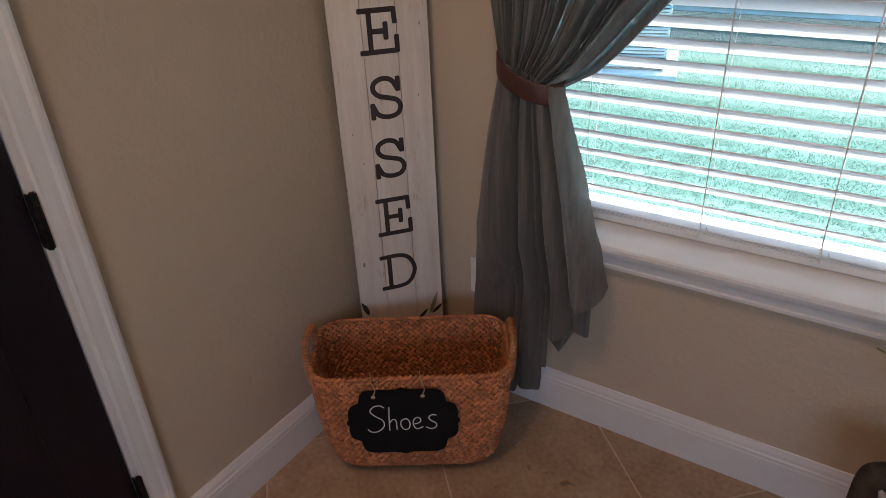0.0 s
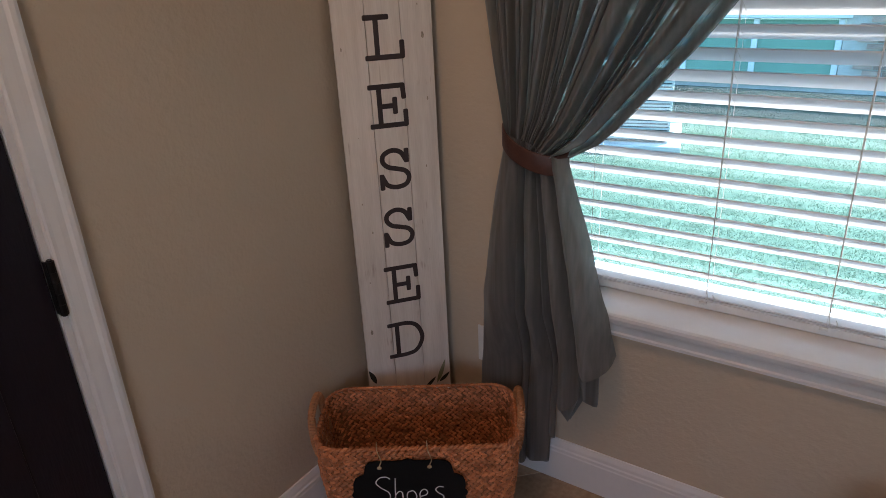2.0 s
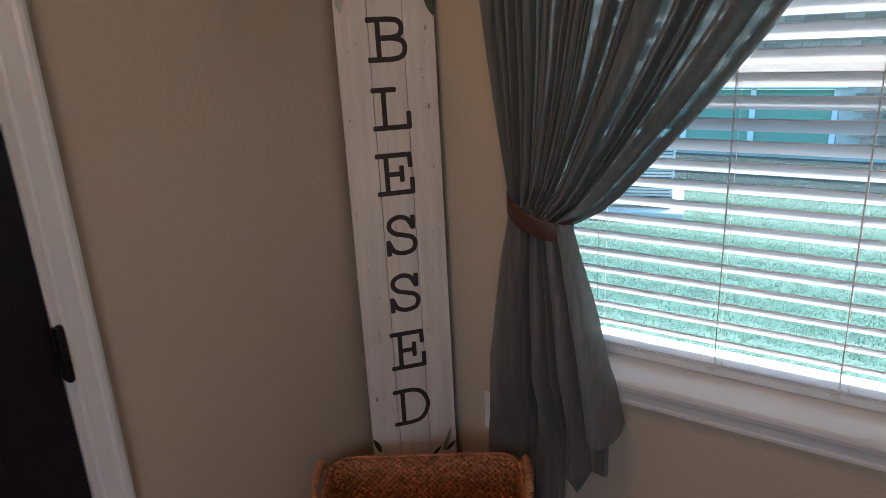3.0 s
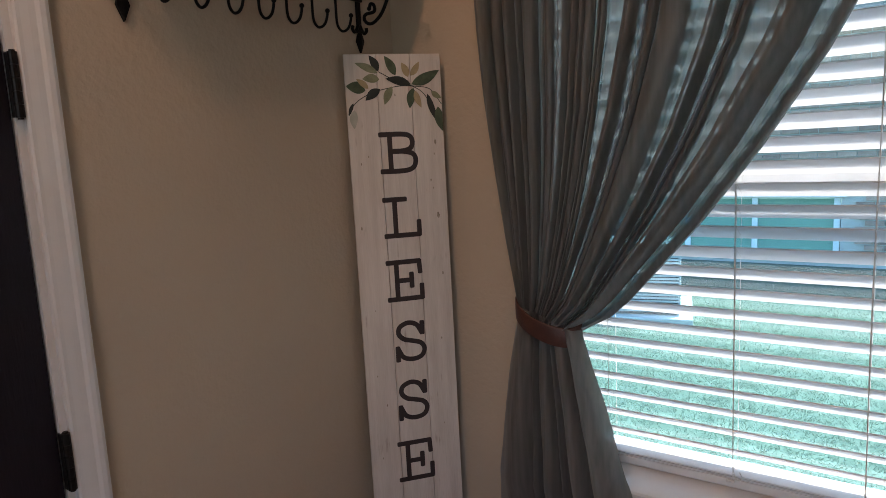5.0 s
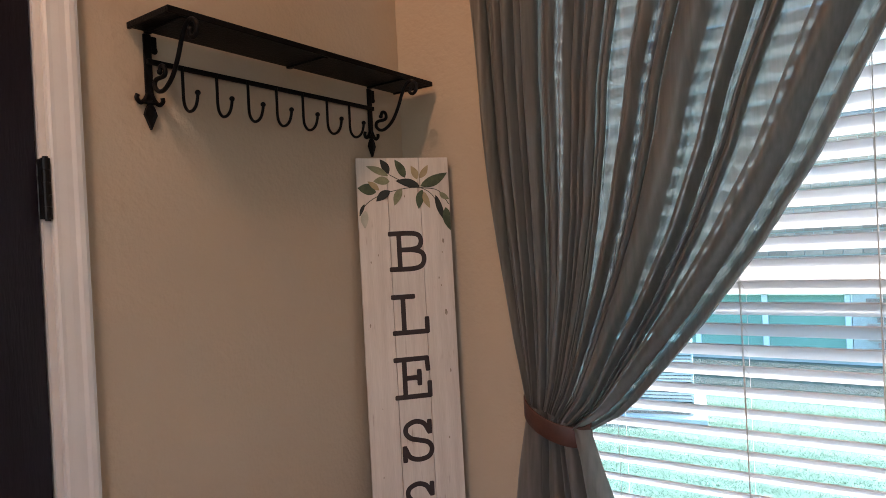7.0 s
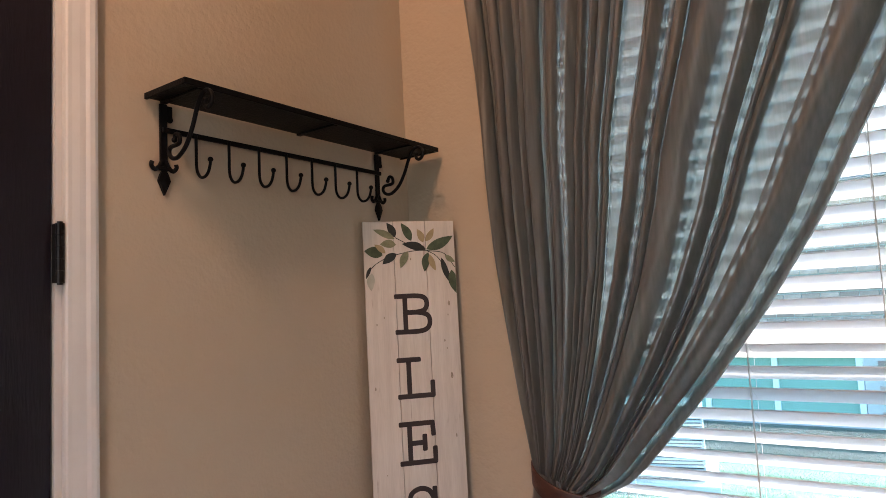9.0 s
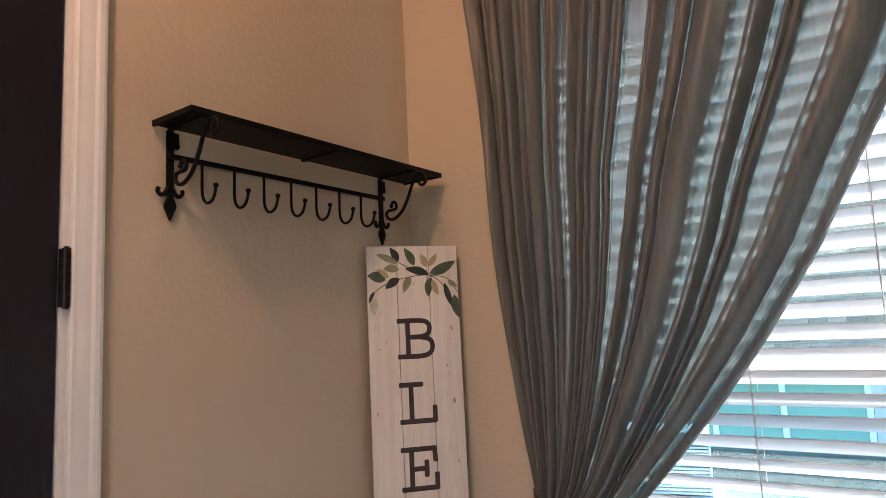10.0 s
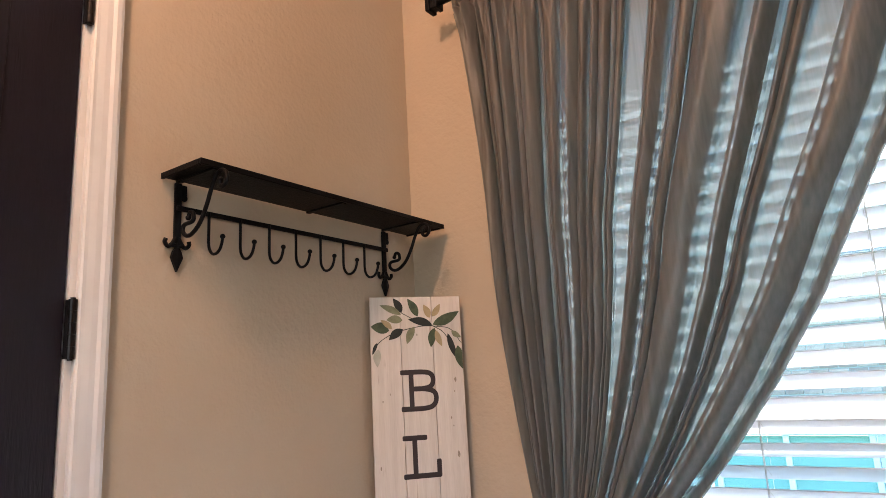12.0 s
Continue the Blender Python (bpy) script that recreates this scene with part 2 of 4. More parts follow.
def prism(outline, a, b, axis="y"):
    """A closed profile of (u, v) pulled from a to b along an axis: y takes (x, z), x takes (y, z), z takes (x, y)."""
    bm = bmesh.new()
    put = {"y": lambda u, v, w: (u, w, v), "x": lambda u, v, w: (w, u, v), "z": lambda u, v, w: (u, v, w)}[axis]
    rings = [[bm.verts.new(put(u, v, w)) for u, v in outline] for w in (a, b)]
    n = len(outline)
    for i in range(n):
        bm.faces.new((rings[0][i], rings[0][(i + 1) % n], rings[1][(i + 1) % n], rings[1][i]))
    bm.faces.new(rings[0])
    bm.faces.new(rings[1][::-1])
    return bm


def spline(points, steps=6):
    """Catmull-Rom through the points."""
    pts = [Vector(p) for p in points]
    ext = [pts[0] * 2 - pts[1], *pts, pts[-1] * 2 - pts[-2]]
    out = []
    for i in range(1, len(ext) - 2):
        p0, p1, p2, p3 = ext[i - 1:i + 3]
        for k in range(steps):
            t = k / steps
            out.append(0.5 * (2 * p1 + (p2 - p0) * t + (2 * p0 - 5 * p1 + 4 * p2 - p3) * t * t + (3 * p1 - p0 - 3 * p2 + p3) * t ** 3))
    return out + [pts[-1]]


def tube(bm, pts, radius, sides=8, flat=None, up=Vector((0, 0, 1)), taper=None):
    """A round bar along a line; flat: its thickness along up, for straps and painted strokes."""
    pts = [Vector(p) for p in pts]
    rings, side = [], None
    for i, p in enumerate(pts):
        d = (pts[min(i + 1, len(pts) - 1)] - pts[max(i - 1, 0)]).normalized()
        if flat is not None:
            a, b = d.cross(up).normalized(), up.normalized()
        else:
            if side is None:
                side = d.orthogonal().normalized()
            side = (side - d * side.dot(d)).normalized()
            a, b = side, d.cross(side)
        r = radius * (taper[i] if taper else 1.0)
        rings.append([bm.verts.new(p + a * r * math.cos(2 * math.pi * k / sides) + b * (flat if flat is not None else r) * math.sin(2 * math.pi * k / sides)) for k in range(sides)])
    for r0, r1 in zip(rings, rings[1:]):
        for k in range(sides):
            bm.faces.new((r0[k], r0[(k + 1) % sides], r1[(k + 1) % sides], r1[k]))
    bm.faces.new(rings[0][::-1])
    bm.faces.new(rings[-1])
    return bm


def ball(bm, place, r, squash=(1, 1, 1)):
    bmesh.ops.create_icosphere(bm, subdivisions=2, radius=r, matrix=Matrix.Translation(place) @ Matrix.Diagonal((*squash, 1)))
    return bm


def lathe(bm, profile, place=(0, 0, 0), sides=32):
    rings = [[bm.verts.new((place[0] + r * math.cos(2 * math.pi * k / sides), place[1] + r * math.sin(2 * math.pi * k / sides), place[2] + z)) for k in range(sides)] for r, z in profile]
    for r0, r1 in zip(rings, rings[1:]):
        for k in range(sides):
            bm.faces.new((r0[k], r0[(k + 1) % sides], r1[(k + 1) % sides], r1[k]))
    bm.faces.new(rings[0][::-1])
    bm.faces.new(rings[-1])
    return bm


def lerp_table(table, v):
    for (a, p), (b, q) in zip(table, table[1:]):
        if v <= b:
            f = (v - a) / (b - a) if b > a else 0
            return p + (q - p) * max(f, 0)
    return table[-1][1]


# ---- room: plan ----
ROOM_X, ROOM_Y, ROOM_Z = 3.6, -4.2, 3.05
WIN_X0, WIN_X1, WIN_Z0, WIN_Z1 = 0.370, 2.02, 0.565, 2.34
DOOR_Y1, DOOR_W, DOOR_H = -0.941, 0.86, 2.44
DOOR_Y0 = DOOR_Y1 - DOOR_W

wall_w = bmesh.new()
box(wall_w, -0.14, 0, DOOR_Y1 + 0.02, 0.0, -0.02, ROOM_Z)
box(wall_w, -0.14, 0, ROOM_Y, DOOR_Y0 - 0.02, -0.02, ROOM_Z)
box(wall_w, -0.14, 0, DOOR_Y0 - 0.02, DOOR_Y1 + 0.02, DOOR_H + 0.02, ROOM_Z)
tagged(part("wall_west", wall_w, M_WALL), "beige painted wall with orange peel texture beside the door", "wall", kind="structure")

wall_n = bmesh.new()
box(wall_n, -0.14, WIN_X0, 0, 0.22, -0.32, ROOM_Z)
box(wall_n, WIN_X1, ROOM_X + 0.14, 0, 0.22, -0.32, ROOM_Z)
box(wall_n, WIN_X0, WIN_X1, 0, 0.22, -0.32, WIN_Z0 - 0.003)
box(wall_n, WIN_X0, WIN_X1, 0, 0.22, WIN_Z1, ROOM_Z)
tagged(part("wall_north", wall_n, M_WALL), "beige painted wall with orange peel texture around the window", "wall", kind="structure")
# opening added out of view so the fill lamp and sky reach the room
wall_s = bmesh.new()
box(wall_s, -0.14, 1.45, ROOM_Y - 0.14, ROOM_Y, -0.02, ROOM_Z)
box(wall_s, 3.45, ROOM_X + 0.14, ROOM_Y - 0.14, ROOM_Y, -0.02, ROOM_Z)
box(wall_s, 1.45, 3.45, ROOM_Y - 0.14, ROOM_Y, -0.02, 0.85)
box(wall_s, 1.45, 3.45, ROOM_Y - 0.14, ROOM_Y, 2.35, ROOM_Z)
tagged(part("wall_south", wall_s, M_WALL), "plain beige painted wall with an added opening for the fill lamp", "wall", kind="structure")
tagged(part("wall_east", boxed(ROOM_X, ROOM_X + 0.14, ROOM_Y, 0, -0.02, ROOM_Z), M_WALL), "plain beige painted wall", "wall", kind="structure")
tagged(part("ceiling", boxed(-0.14, ROOM_X + 0.14, ROOM_Y - 0.14, 0.22, ROOM_Z, ROOM_Z + 0.14), M_CEIL), "plain white painted ceiling", "ceiling", kind="structure")

BASE_PROFILE = [(0, 0), (0.015, 0), (0.015, 0.094), (0.0135, 0.098), (0.0135, 0.106), (0.0105, 0.110), (0.009, 0.118), (0.006, 0.126), (0.004, 0.132), (0, 0.133)]


def baseboard(name, a, b, wall):
    if wall == "west":
        bm = prism([(x, z) for x, z in BASE_PROFILE], a, b, "y")
    else:
        bm = prism([(-x, z) for x, z in BASE_PROFILE], a, b, "x")
    return tagged(part(name, bm, M_TRIM), "white painted baseboard with moulded top edge", "baseboard", kind="structure")


baseboard("baseboard_north", 0.0, ROOM_X, "north")
baseboard("baseboard_west", DOOR_Y1 + 0.064, -0.015, "west")
baseboard("baseboard_west_far", ROOM_Y, DOOR_Y0 - 0.064, "west")

# ---- door ----
CASING = [(0.0078, 0), (0.060, 0), (0.060, 0.017), (0.054, 0.019), (0.046, 0.0185), (0.040, 0.015), (0.030, 0.0145), (0.018, 0.0125), (0.012, 0.0125), (0.0095, 0.010), (0.0078, 0.009)]
door = thing("door_1", (0, DOOR_Y1, 0), 0, "dark stained wooden door, closed, in a white casing", "door", kind="structure")
part("door_casing", prism([(d, y) for y, d in CASING], 0.0, DOOR_H + 0.06, "z"), M_TRIM, door, "white moulded casing")
part("door_casing", prism([(d, -DOOR_W - y) for y, d in CASING], 0.0, DOOR_H + 0.06, "z"), M_TRIM, door, "white moulded casing")
part("door_casing", prism([(d, DOOR_H + 0.003 + y) for y, d in CASING], -DOOR_W - 0.0076, 0.0076, "y"), M_TRIM, door, "white moulded casing")
part("jamb", boxed(-0.138, -0.001, -0.0035, 0.0185, 0.0, DOOR_H + 0.018), M_TRIM, door, "white painted jamb")
part("jamb", boxed(-0.138, -0.001, -DOOR_W - 0.0185, -DOOR_W + 0.0035, 0.0, DOOR_H + 0.018), M_TRIM, door, "white painted jamb")
part("jamb", boxed(-0.138, -0.001, -DOOR_W + 0.004, -0.004, DOOR_H + 0.001, DOOR_H + 0.018), M_TRIM, door, "white painted jamb")
leaf_bm = boxed(-0.045, -0.006, -DOOR_W + 0.006, -0.0065, 0.012, DOOR_H - 0.004, bevel=0.0015)
leaf = part("door_leaf", leaf_bm, M_DOOR, door, "dark stained wooden leaf")
for z0, z1 in ((0.26, 1.02), (1.20, 2.28)):
    for y0, y1 in ((-0.74, -0.47), (-0.37, -0.125)):
        pb = bmesh.new()
        box(pb, -0.0065, -0.0015, y0, y1, z0, z1, bevel=0.002)
        part("raised_panel", pb, M_DOOR, leaf)
for zc in (0.245, 0.897, 1.511, 2.120):
    hb = bmesh.new()
    for k in range(5):
        tube(hb, [(0.0085, 0.0005, zc - 0.050 + 0.020 * k + 0.0004), (0.0085, 0.0005, zc - 0.050 + 0.020 * (k + 1) - 0.0004)], 0.0070, 14)
    tube(hb, [(0.0085, 0.0005, zc - 0.0525), (0.0085, 0.0005, zc + 0.0525)], 0.0045, 10)
    box(hb, -0.004, 0.006, -0.0062, -0.0036, zc - 0.049, zc + 0.049)
    part("hinge", hb, M_HINGE, door, "dark bronze hinge", smooth=False)

# ---- window ----
win = thing("window_1", (WIN_X0, 0, WIN_Z0), 0, "white single-hung window with stool and apron behind horizontal blinds", "window", kind="structure")
W, H = WIN_X1 - WIN_X0, WIN_Z1 - WIN_Z0
STOOL = [(0.166, 0.0), (0.166, 0.020), (-0.034, 0.020), (-0.041, 0.017), (-0.043, 0.010), (-0.041, 0.003), (-0.034, 0.0)]
part("window_sill", prism(STOOL, -0.06, W + 0.06, "x"), M_TRIM, win, "white painted sill board")
APRON = [(-0.001, -0.001), (-0.029, -0.001), (-0.029, -0.008), (-0.022, -0.017), (-0.018, -0.020), (-0.018, -0.036), (-0.022, -0.039), (-0.022, -0.046), (-0.015, -0.050), (-0.001, -0.050)]
part("apron", prism(APRON, -0.045, W + 0.045, "x"), M_TRIM, win, "white moulded apron under the sill")
for name, size in (("jamb_liner", (0.0005, 0.005, 0.002, 0.166, 0.021, H - 0.0055)), ("jamb_liner", (W - 0.005, W - 0.0005, 0.002, 0.166, 0.021, H - 0.0055)), ("head_liner", (0.0005, W - 0.0005, 0.002, 0.166, H - 0.005, H - 0.0005))):
    part(name, boxed(*size), M_TRIM, win, "white painted window return")
for name, size in (("side_frame", (0.001, 0.042, 0.167, 0.218, 0.001, H - 0.001)), ("side_frame", (W - 0.042, W - 0.001, 0.167, 0.218, 0.001, H - 0.001)),
                   ("head_frame", (0.043, W - 0.043, 0.167, 0.218, H - 0.042, H - 0.001)), ("bottom_frame", (0.043, W - 0.043, 0.167, 0.218, 0.001, 0.030)),
                   ("check_rail", (0.043, W - 0.043, 0.172, 0.210, 0.700, 0.752))):
    part(name, boxed(*size, bevel=0.003), M_VINYL, win, "white vinyl window frame")
for z0, z1 in ((0.031, 0.699), (0.753, H - 0.043)):
    pane = part("pane", boxed(0.0435, W - 0.0435, 0.188, 0.192, z0, z1), M_GLASS, win, "clear window glass")
    pane.visible_shadow = False

# ---- floor slab ----
floor = tagged(part("floor", boxed(-0.14, ROOM_X + 0.14, ROOM_Y - 0.14, 0.0, -0.12, -0.0018), M_GROUT), "beige travertine tile floor laid diagonally with pale grout", "floor", kind="structure")

# ---- blinds ----
SLAT_PITCH, SLAT_TILT, SLAT_Y, SLAT_Z0 = 0.0463, 36.0, 0.115, 0.661
blind = thing("window_blind", (WIN_X0, SLAT_Y, WIN_Z0 + 0.02), 0, "white faux wood horizontal blind, slats tilted half open, in the window", "blind")
sec = [(0.0254 * (k / 4 - 1), 0.0016 * (1 - (k / 4 - 1) ** 2)) for k in range(9)]
outline = [(u, v + 0.0017) for u, v in sec] + [(u, v - 0.0017) for u, v in sec[::-1]]
slat_mesh = mesh_of("slat", prism(outline, 0.006, W - 0.006, "x"))
z = SLAT_Z0
while z < WIN_Z1 - 0.06:
    s = link_mesh("slat", slat_mesh, M_BLIND, blind)
    s.matrix_basis = pose(0, 0, z - WIN_Z0 - 0.02, -SLAT_TILT + random.uniform(-0.5, 0.5), 0, random.uniform(-0.04, 0.04))
    z += SLAT_PITCH
part("bottom_rail", boxed(0.006, W - 0.006, -0.026, 0.026, 0.001, 0.022, bevel=0.003), M_VINYL, blind, "white bottom rail")
for k in range(2):
    spare = link_mesh("slat", slat_mesh, M_BLIND, blind)
    spare.matrix_basis = pose(0, 0.001 * k, 0.0245 + 0.0058 * k, 0, 0, 0)
part("headrail", boxed(0.004, W - 0.004, -0.030, 0.030, H - 0.075, H - 0.022, bevel=0.002), M_BLIND, blind, "white headrail")
for x in (0.180, 0.470, 0.723, 1.09, 1.47):
    lb = bmesh.new()
    for y in (-0.027, 0.027):
        tube(lb, [(x, y, 0.02), (x, y, H - 0.07)], 0.0006, 5)
    zz = SLAT_Z0 - WIN_Z0 - 0.02
    while zz < H - 0.09:
        tube(lb, [(x, -0.027, zz + 0.014), (x + 0.003, 0.027, zz - 0.018)], 0.0005, 4)
        zz += SLAT_PITCH
    part("ladder_cord", lb, M_CORD, blind, "thin white ladder cord")
for x, z_end, lean in ((0.469, 0.026, 0.004), (0.722, 0.027, -0.012)):
    cb = bmesh.new()
    tube(cb, spline([(x - lean, -0.031, H - 0.08), (x, -0.033, 0.6), (x + 0.002, -0.034, 0.12), (x + 0.006, -0.034, z_end + 0.012), (x + 0.016, -0.034, z_end), (x + 0.021, -0.034, z_end + 0.010), (x + 0.017, -0.034, z_end + 0.020)], 6), 0.0012, 6)
    box(cb, x - 0.012, x + 0.006, -0.036, -0.028, z_end - 0.010, z_end - 0.004, bevel=0.001)
    part("lift_cord", cb, M_CORD, blind, "white lift cord with looped end", smooth=True)

# ---- curtain ----
curtain = thing("curtain", (0.45, -0.09, 0.0), 0, "blue-grey semi-sheer curtain gathered by a tieback beside the window", "curtain")
OX, OY = 0.45, -0.09
LEFT_X = [(0.0, 0.412), (0.03, 0.404), (0.12, 0.383), (0.28, 0.352), (0.42, 0.328), (0.64, 0.303), (0.82, 0.275), (0.95, 0.253), (1.0, 0.246)]
LEFT_Z = [(0.0, 0.995), (1.0, 2.50)]
RIGHT_X = [(0.0, 0.538), (0.06, 0.62), (0.10, 0.660), (0.16, 0.725), (0.24, 0.812), (0.34, 0.915), (0.46, 1.018), (0.56, 1.090), (0.68, 1.19), (0.85, 1.33), (1.0, 1.45)]
RIGHT_Z = [(0.0, 0.955), (0.06, 1.002), (0.10, 1.040), (0.16, 1.115), (0.24, 1.217), (0.34, 1.355), (0.46, 1.515), (0.56, 1.655), (0.68, 1.84), (0.85, 2.14), (1.0, 2.50)]


def cloth_section(plan, seed):
    """One run of the cloth across: pleats are folded threefold, sheer stretches lie single.
    plan: (share of the width, kind); kind "p" pleat, "b" broad band, "s" sheer stretch.
    Gives columns (band, share within it, layer, depth, lean, kind)."""
    rnd, cols = random.Random(seed), []
    for k, (share, kind) in enumerate(plan):
        if kind == "s":
            cols += [(k, u / 5, 0, 0.0, rnd.uniform(-1, 1), kind) for u in range(6)]
            continue
        deep = min(0.048, max(0.016, share * 0.62)) * rnd.uniform(0.7, 1.35)
        lean, n = rnd.uniform(-0.7, 0.7), 14 if kind == "b" else 9
        run = [(u / n, 1) for u in range(n + 1)] + [(0.97 - 0.80 * u / 4, 2) for u in range(5)] + [(0.20 + 0.80 * u / 4, 3) for u in range(5)]
        if rnd.random() < 0.35:
            run = [(1 - u, layer) for u, layer in run[::-1]]
        cols += [(k, u, layer, deep, lean, kind) for u, layer in run]
    return cols


def layer_depth(u, layer, deep, lean):
    if layer == 0:
        return 0.0
    if layer == 1:
        return -deep * (0.20 + 0.80 * max(0.0, math.sin(math.pi * u)) ** 0.75 + lean * (u - 0.5))
    return 0.004 if layer == 2 else 0.012


def cloth_mesh(name, points):
    vs, fs, row = [], [], len(points[0])
    for line in points:
        vs += line
    for j in range(len(points) - 1):
        for i in range(row - 1):
            k = j * row + i
            fs.append((k, k + 1, k + row + 1, k + row))
    me = bpy.data.meshes.new(name)
    me.from_pydata(vs, [], fs)
    return me


def starts(plan, closing, belly=1.0):
    """Where each stretch begins and how wide it is; the sheer ones drawn together, the last one swelling."""
    widths = [share * (closing if kind == "s" else 1.0) for share, kind in plan]
    widths[-1] *= belly
    total, at, out = sum(widths), 0.0, []
    for w in widths:
        out.append((at / total, w / total))
        at += w
    return out


UPPER = [(0.050, "b"), (0.020, "p"), (0.028, "p"), (0.040, "b"), (0.022, "p"), (0.055, "b"), (0.020, "p"), (0.030, "p"), (0.005, "s"), (0.050, "b"), (0.022, "p"), (0.005, "s"),
         (0.018, "p"), (0.028, "p"), (0.018, "p"), (0.017, "p"), (0.050, "s"), (0.016, "p"), (0.034, "p"), (0.020, "p"), (0.026, "p"), (0.091, "b"), (0.032, "s"), (0.045, "b"), (0.014, "s"), (0.017, "p"),
         (0.025, "p"), (0.058, "s"), (0.085, "b"), (0.026, "s"), (0.033, "b")]


def upper_drape(rows):
    cols, lines = cloth_section(UPPER, 11), []
    for j in range(rows + 1):
        v = j / rows
        lx, lz, rx, rz = lerp_table(LEFT_X, v), lerp_table(LEFT_Z, v), lerp_table(RIGHT_X, v), lerp_table(RIGHT_Z, v)
        place = starts(UPPER, min(1.0, max(0.006, (v - 0.09) * 2.3)), 1 + 2.2 * (1 - v) ** 5)
        squeeze = 0.55 + 0.45 * min(1.0, v * 3)
        line = []
        for k, u, layer, deep, lean, kind in cols:
            at, w = place[k]
            sway = noise.noise(Vector((k * 3.7, v * 2.2, 0.5)))
            s = at + w * u + (0.18 * w * sway * math.sin(math.pi * u) if layer else 0.0)
            s += 0.004 * noise.noise(Vector((at * 22, v * 3.5, 8.1))) * min(1, v * 5) * min(1, (1 - at) * 8)
            x, zz = lx + (rx - lx) * s, lz + (rz - lz) * s
            y = layer_depth(u, layer, deep * squeeze * (1 + 0.35 * noise.noise(Vector((k * 5.1, v * 3.0, 2.5)))), lean + 0.5 * sway)
            if layer == 1:
                y += 0.0022 * math.sin(9 * u + 6 * sway) * (1 if kind == "b" else 0.4)
            y += 0.013 * math.sin(k * 2.4) * (0.4 + 0.6 * v)
            y += 0.016 * noise.noise(Vector((at * 4, v * 2.4, 1.7))) + 0.003 * noise.noise(Vector((s * 40, v * 9, 4.2)))
            y -= 0.008 * math.exp(-(v / 0.10) ** 2) * math.sin(math.pi * min(1, max(0, s)))
            gather = min(1.0, max(0.0, (zz - 2.22) / 0.18)) ** 1.5
            stitch = math.exp(-((zz - 2.397 - 0.006 * noise.noise(Vector((s * 60, 0, 7.0)))) / 0.011) ** 2)
            y = y * (1 - 0.8 * stitch) + gather * (1 - 0.5 * stitch) * 0.020 * math.sin(s * 300 + 5 * noise.noise(Vector((s * 9, v * 6, 2.0))))
            y += gather * 0.016 * noise.noise(Vector((s * 80, v * 14, 5.2)))
            y += stitch * (0.020 * abs(math.sin(s * 200 + 4 * noise.noise(Vector((s * 14, 0, 3.0))))))
            zz += gather * 0.008 * noise.noise(Vector((s * 70, v * 20, 3.3)))
            x += gather * 0.008 * noise.noise(Vector((s * 90, v * 16, 6.6)))
            line.append((x - OX, y, zz))
        lines.append(line)
    return cloth_mesh("upper_drape", lines)


link_mesh("upper_drape", upper_drape(150), M_FABRIC, curtain, "gathered upper part of the curtain", smooth=True)

LOW_L = [(0.0, 0.410), (0.2, 0.366), (0.45, 0.326), (0.72, 0.292), (1.0, 0.275)]
LOW_R = [(0.0, 0.548), (0.25, 0.585), (0.50, 0.622), (0.78, 0.660), (1.0, 0.690)]
LOWER = [(0.33, "b"), (0.045, "p"), (0.17, "b"), (0.045, "p"), (0.195, "b"), (0.215, "b")]
# heights of the hem for each stretch: front layer and the layers behind it
HEMS = [(0.10, 0.09), (0.05, 0.05), (0.085, 0.075), (0.165, 0.150), (0.325, 0.250), (0.470, 0.355)]


def lower_drape(rows):
    """The tail under the tieback; its hem climbs towards the window fold by fold."""
    cols, lines = cloth_section(LOWER, 5), []
    place = starts(LOWER, 1.0)
    for j in range(rows + 1):
        v = j / rows
        line = []
        for k, u, layer, deep, lean, kind in cols:
            front, behind = HEMS[k]
            hem = front if layer <= 1 else behind
            at, w = place[k]
            s = at + w * u
            if layer > 1:
                s = at + w * (0.04 + 0.56 * u) if k >= 4 else s
            top = 1.022 - 0.050 * s
            low = hem + 0.014 * math.sin(7 * s + k) + (0.03 * (abs(u - 0.5) * 2) ** 4 if layer == 1 and k >= 4 else 0.0)
            zz = top + (low - top) * v
            fall = min(1.0, (1.022 - zz) / 0.55)
            lx, rx = lerp_table(LOW_L, (1.022 - zz) / 0.97), lerp_table(LOW_R, (1.022 - zz) / 0.56)
            x = lx + (rx - lx) * s
            sway = noise.noise(Vector((k * 2.9, v * 1.8, 3.5)))
            y = layer_depth(u, layer, min(deep, 0.040) * (0.6 + 0.7 * fall), lean + 0.6 * sway) * (1.0 if layer == 1 else 1.6)
            if kind == "b" and layer == 1:
                y += 0.009 * fall * math.sin(2.2 * math.pi * u + 2.0 * v) + 0.0055 * noise.noise(Vector((u * 5, v * 7, k + 0.3)))
            y += 0.010 * noise.noise(Vector((s * 4, v * 3, 9.7))) + 0.0025 * noise.noise(Vector((s * 26, v * 12, 2.2))) + (0.030 - 0.018 * s) * min(1, v * 1.4)
            x += 0.004 * noise.noise(Vector((k * 1.3, v * 5, 6.1))) * v
            behind_basket = min(1.0, max(0.0, (0.58 - zz) / 0.20)) * min(1.0, max(0.0, (0.70 - s) / 0.12))
            y = y * (1 - behind_basket) + behind_basket * (0.048 + 0.35 * y)
            line.append((x - OX, y - 0.006, zz))
        lines.append(line)
    return cloth_mesh("lower_drape", lines)


link_mesh("lower_drape", lower_drape(80), M_FABRIC_DENSE, curtain, "hanging lower part of the curtain with a stepped rising hem", smooth=True)

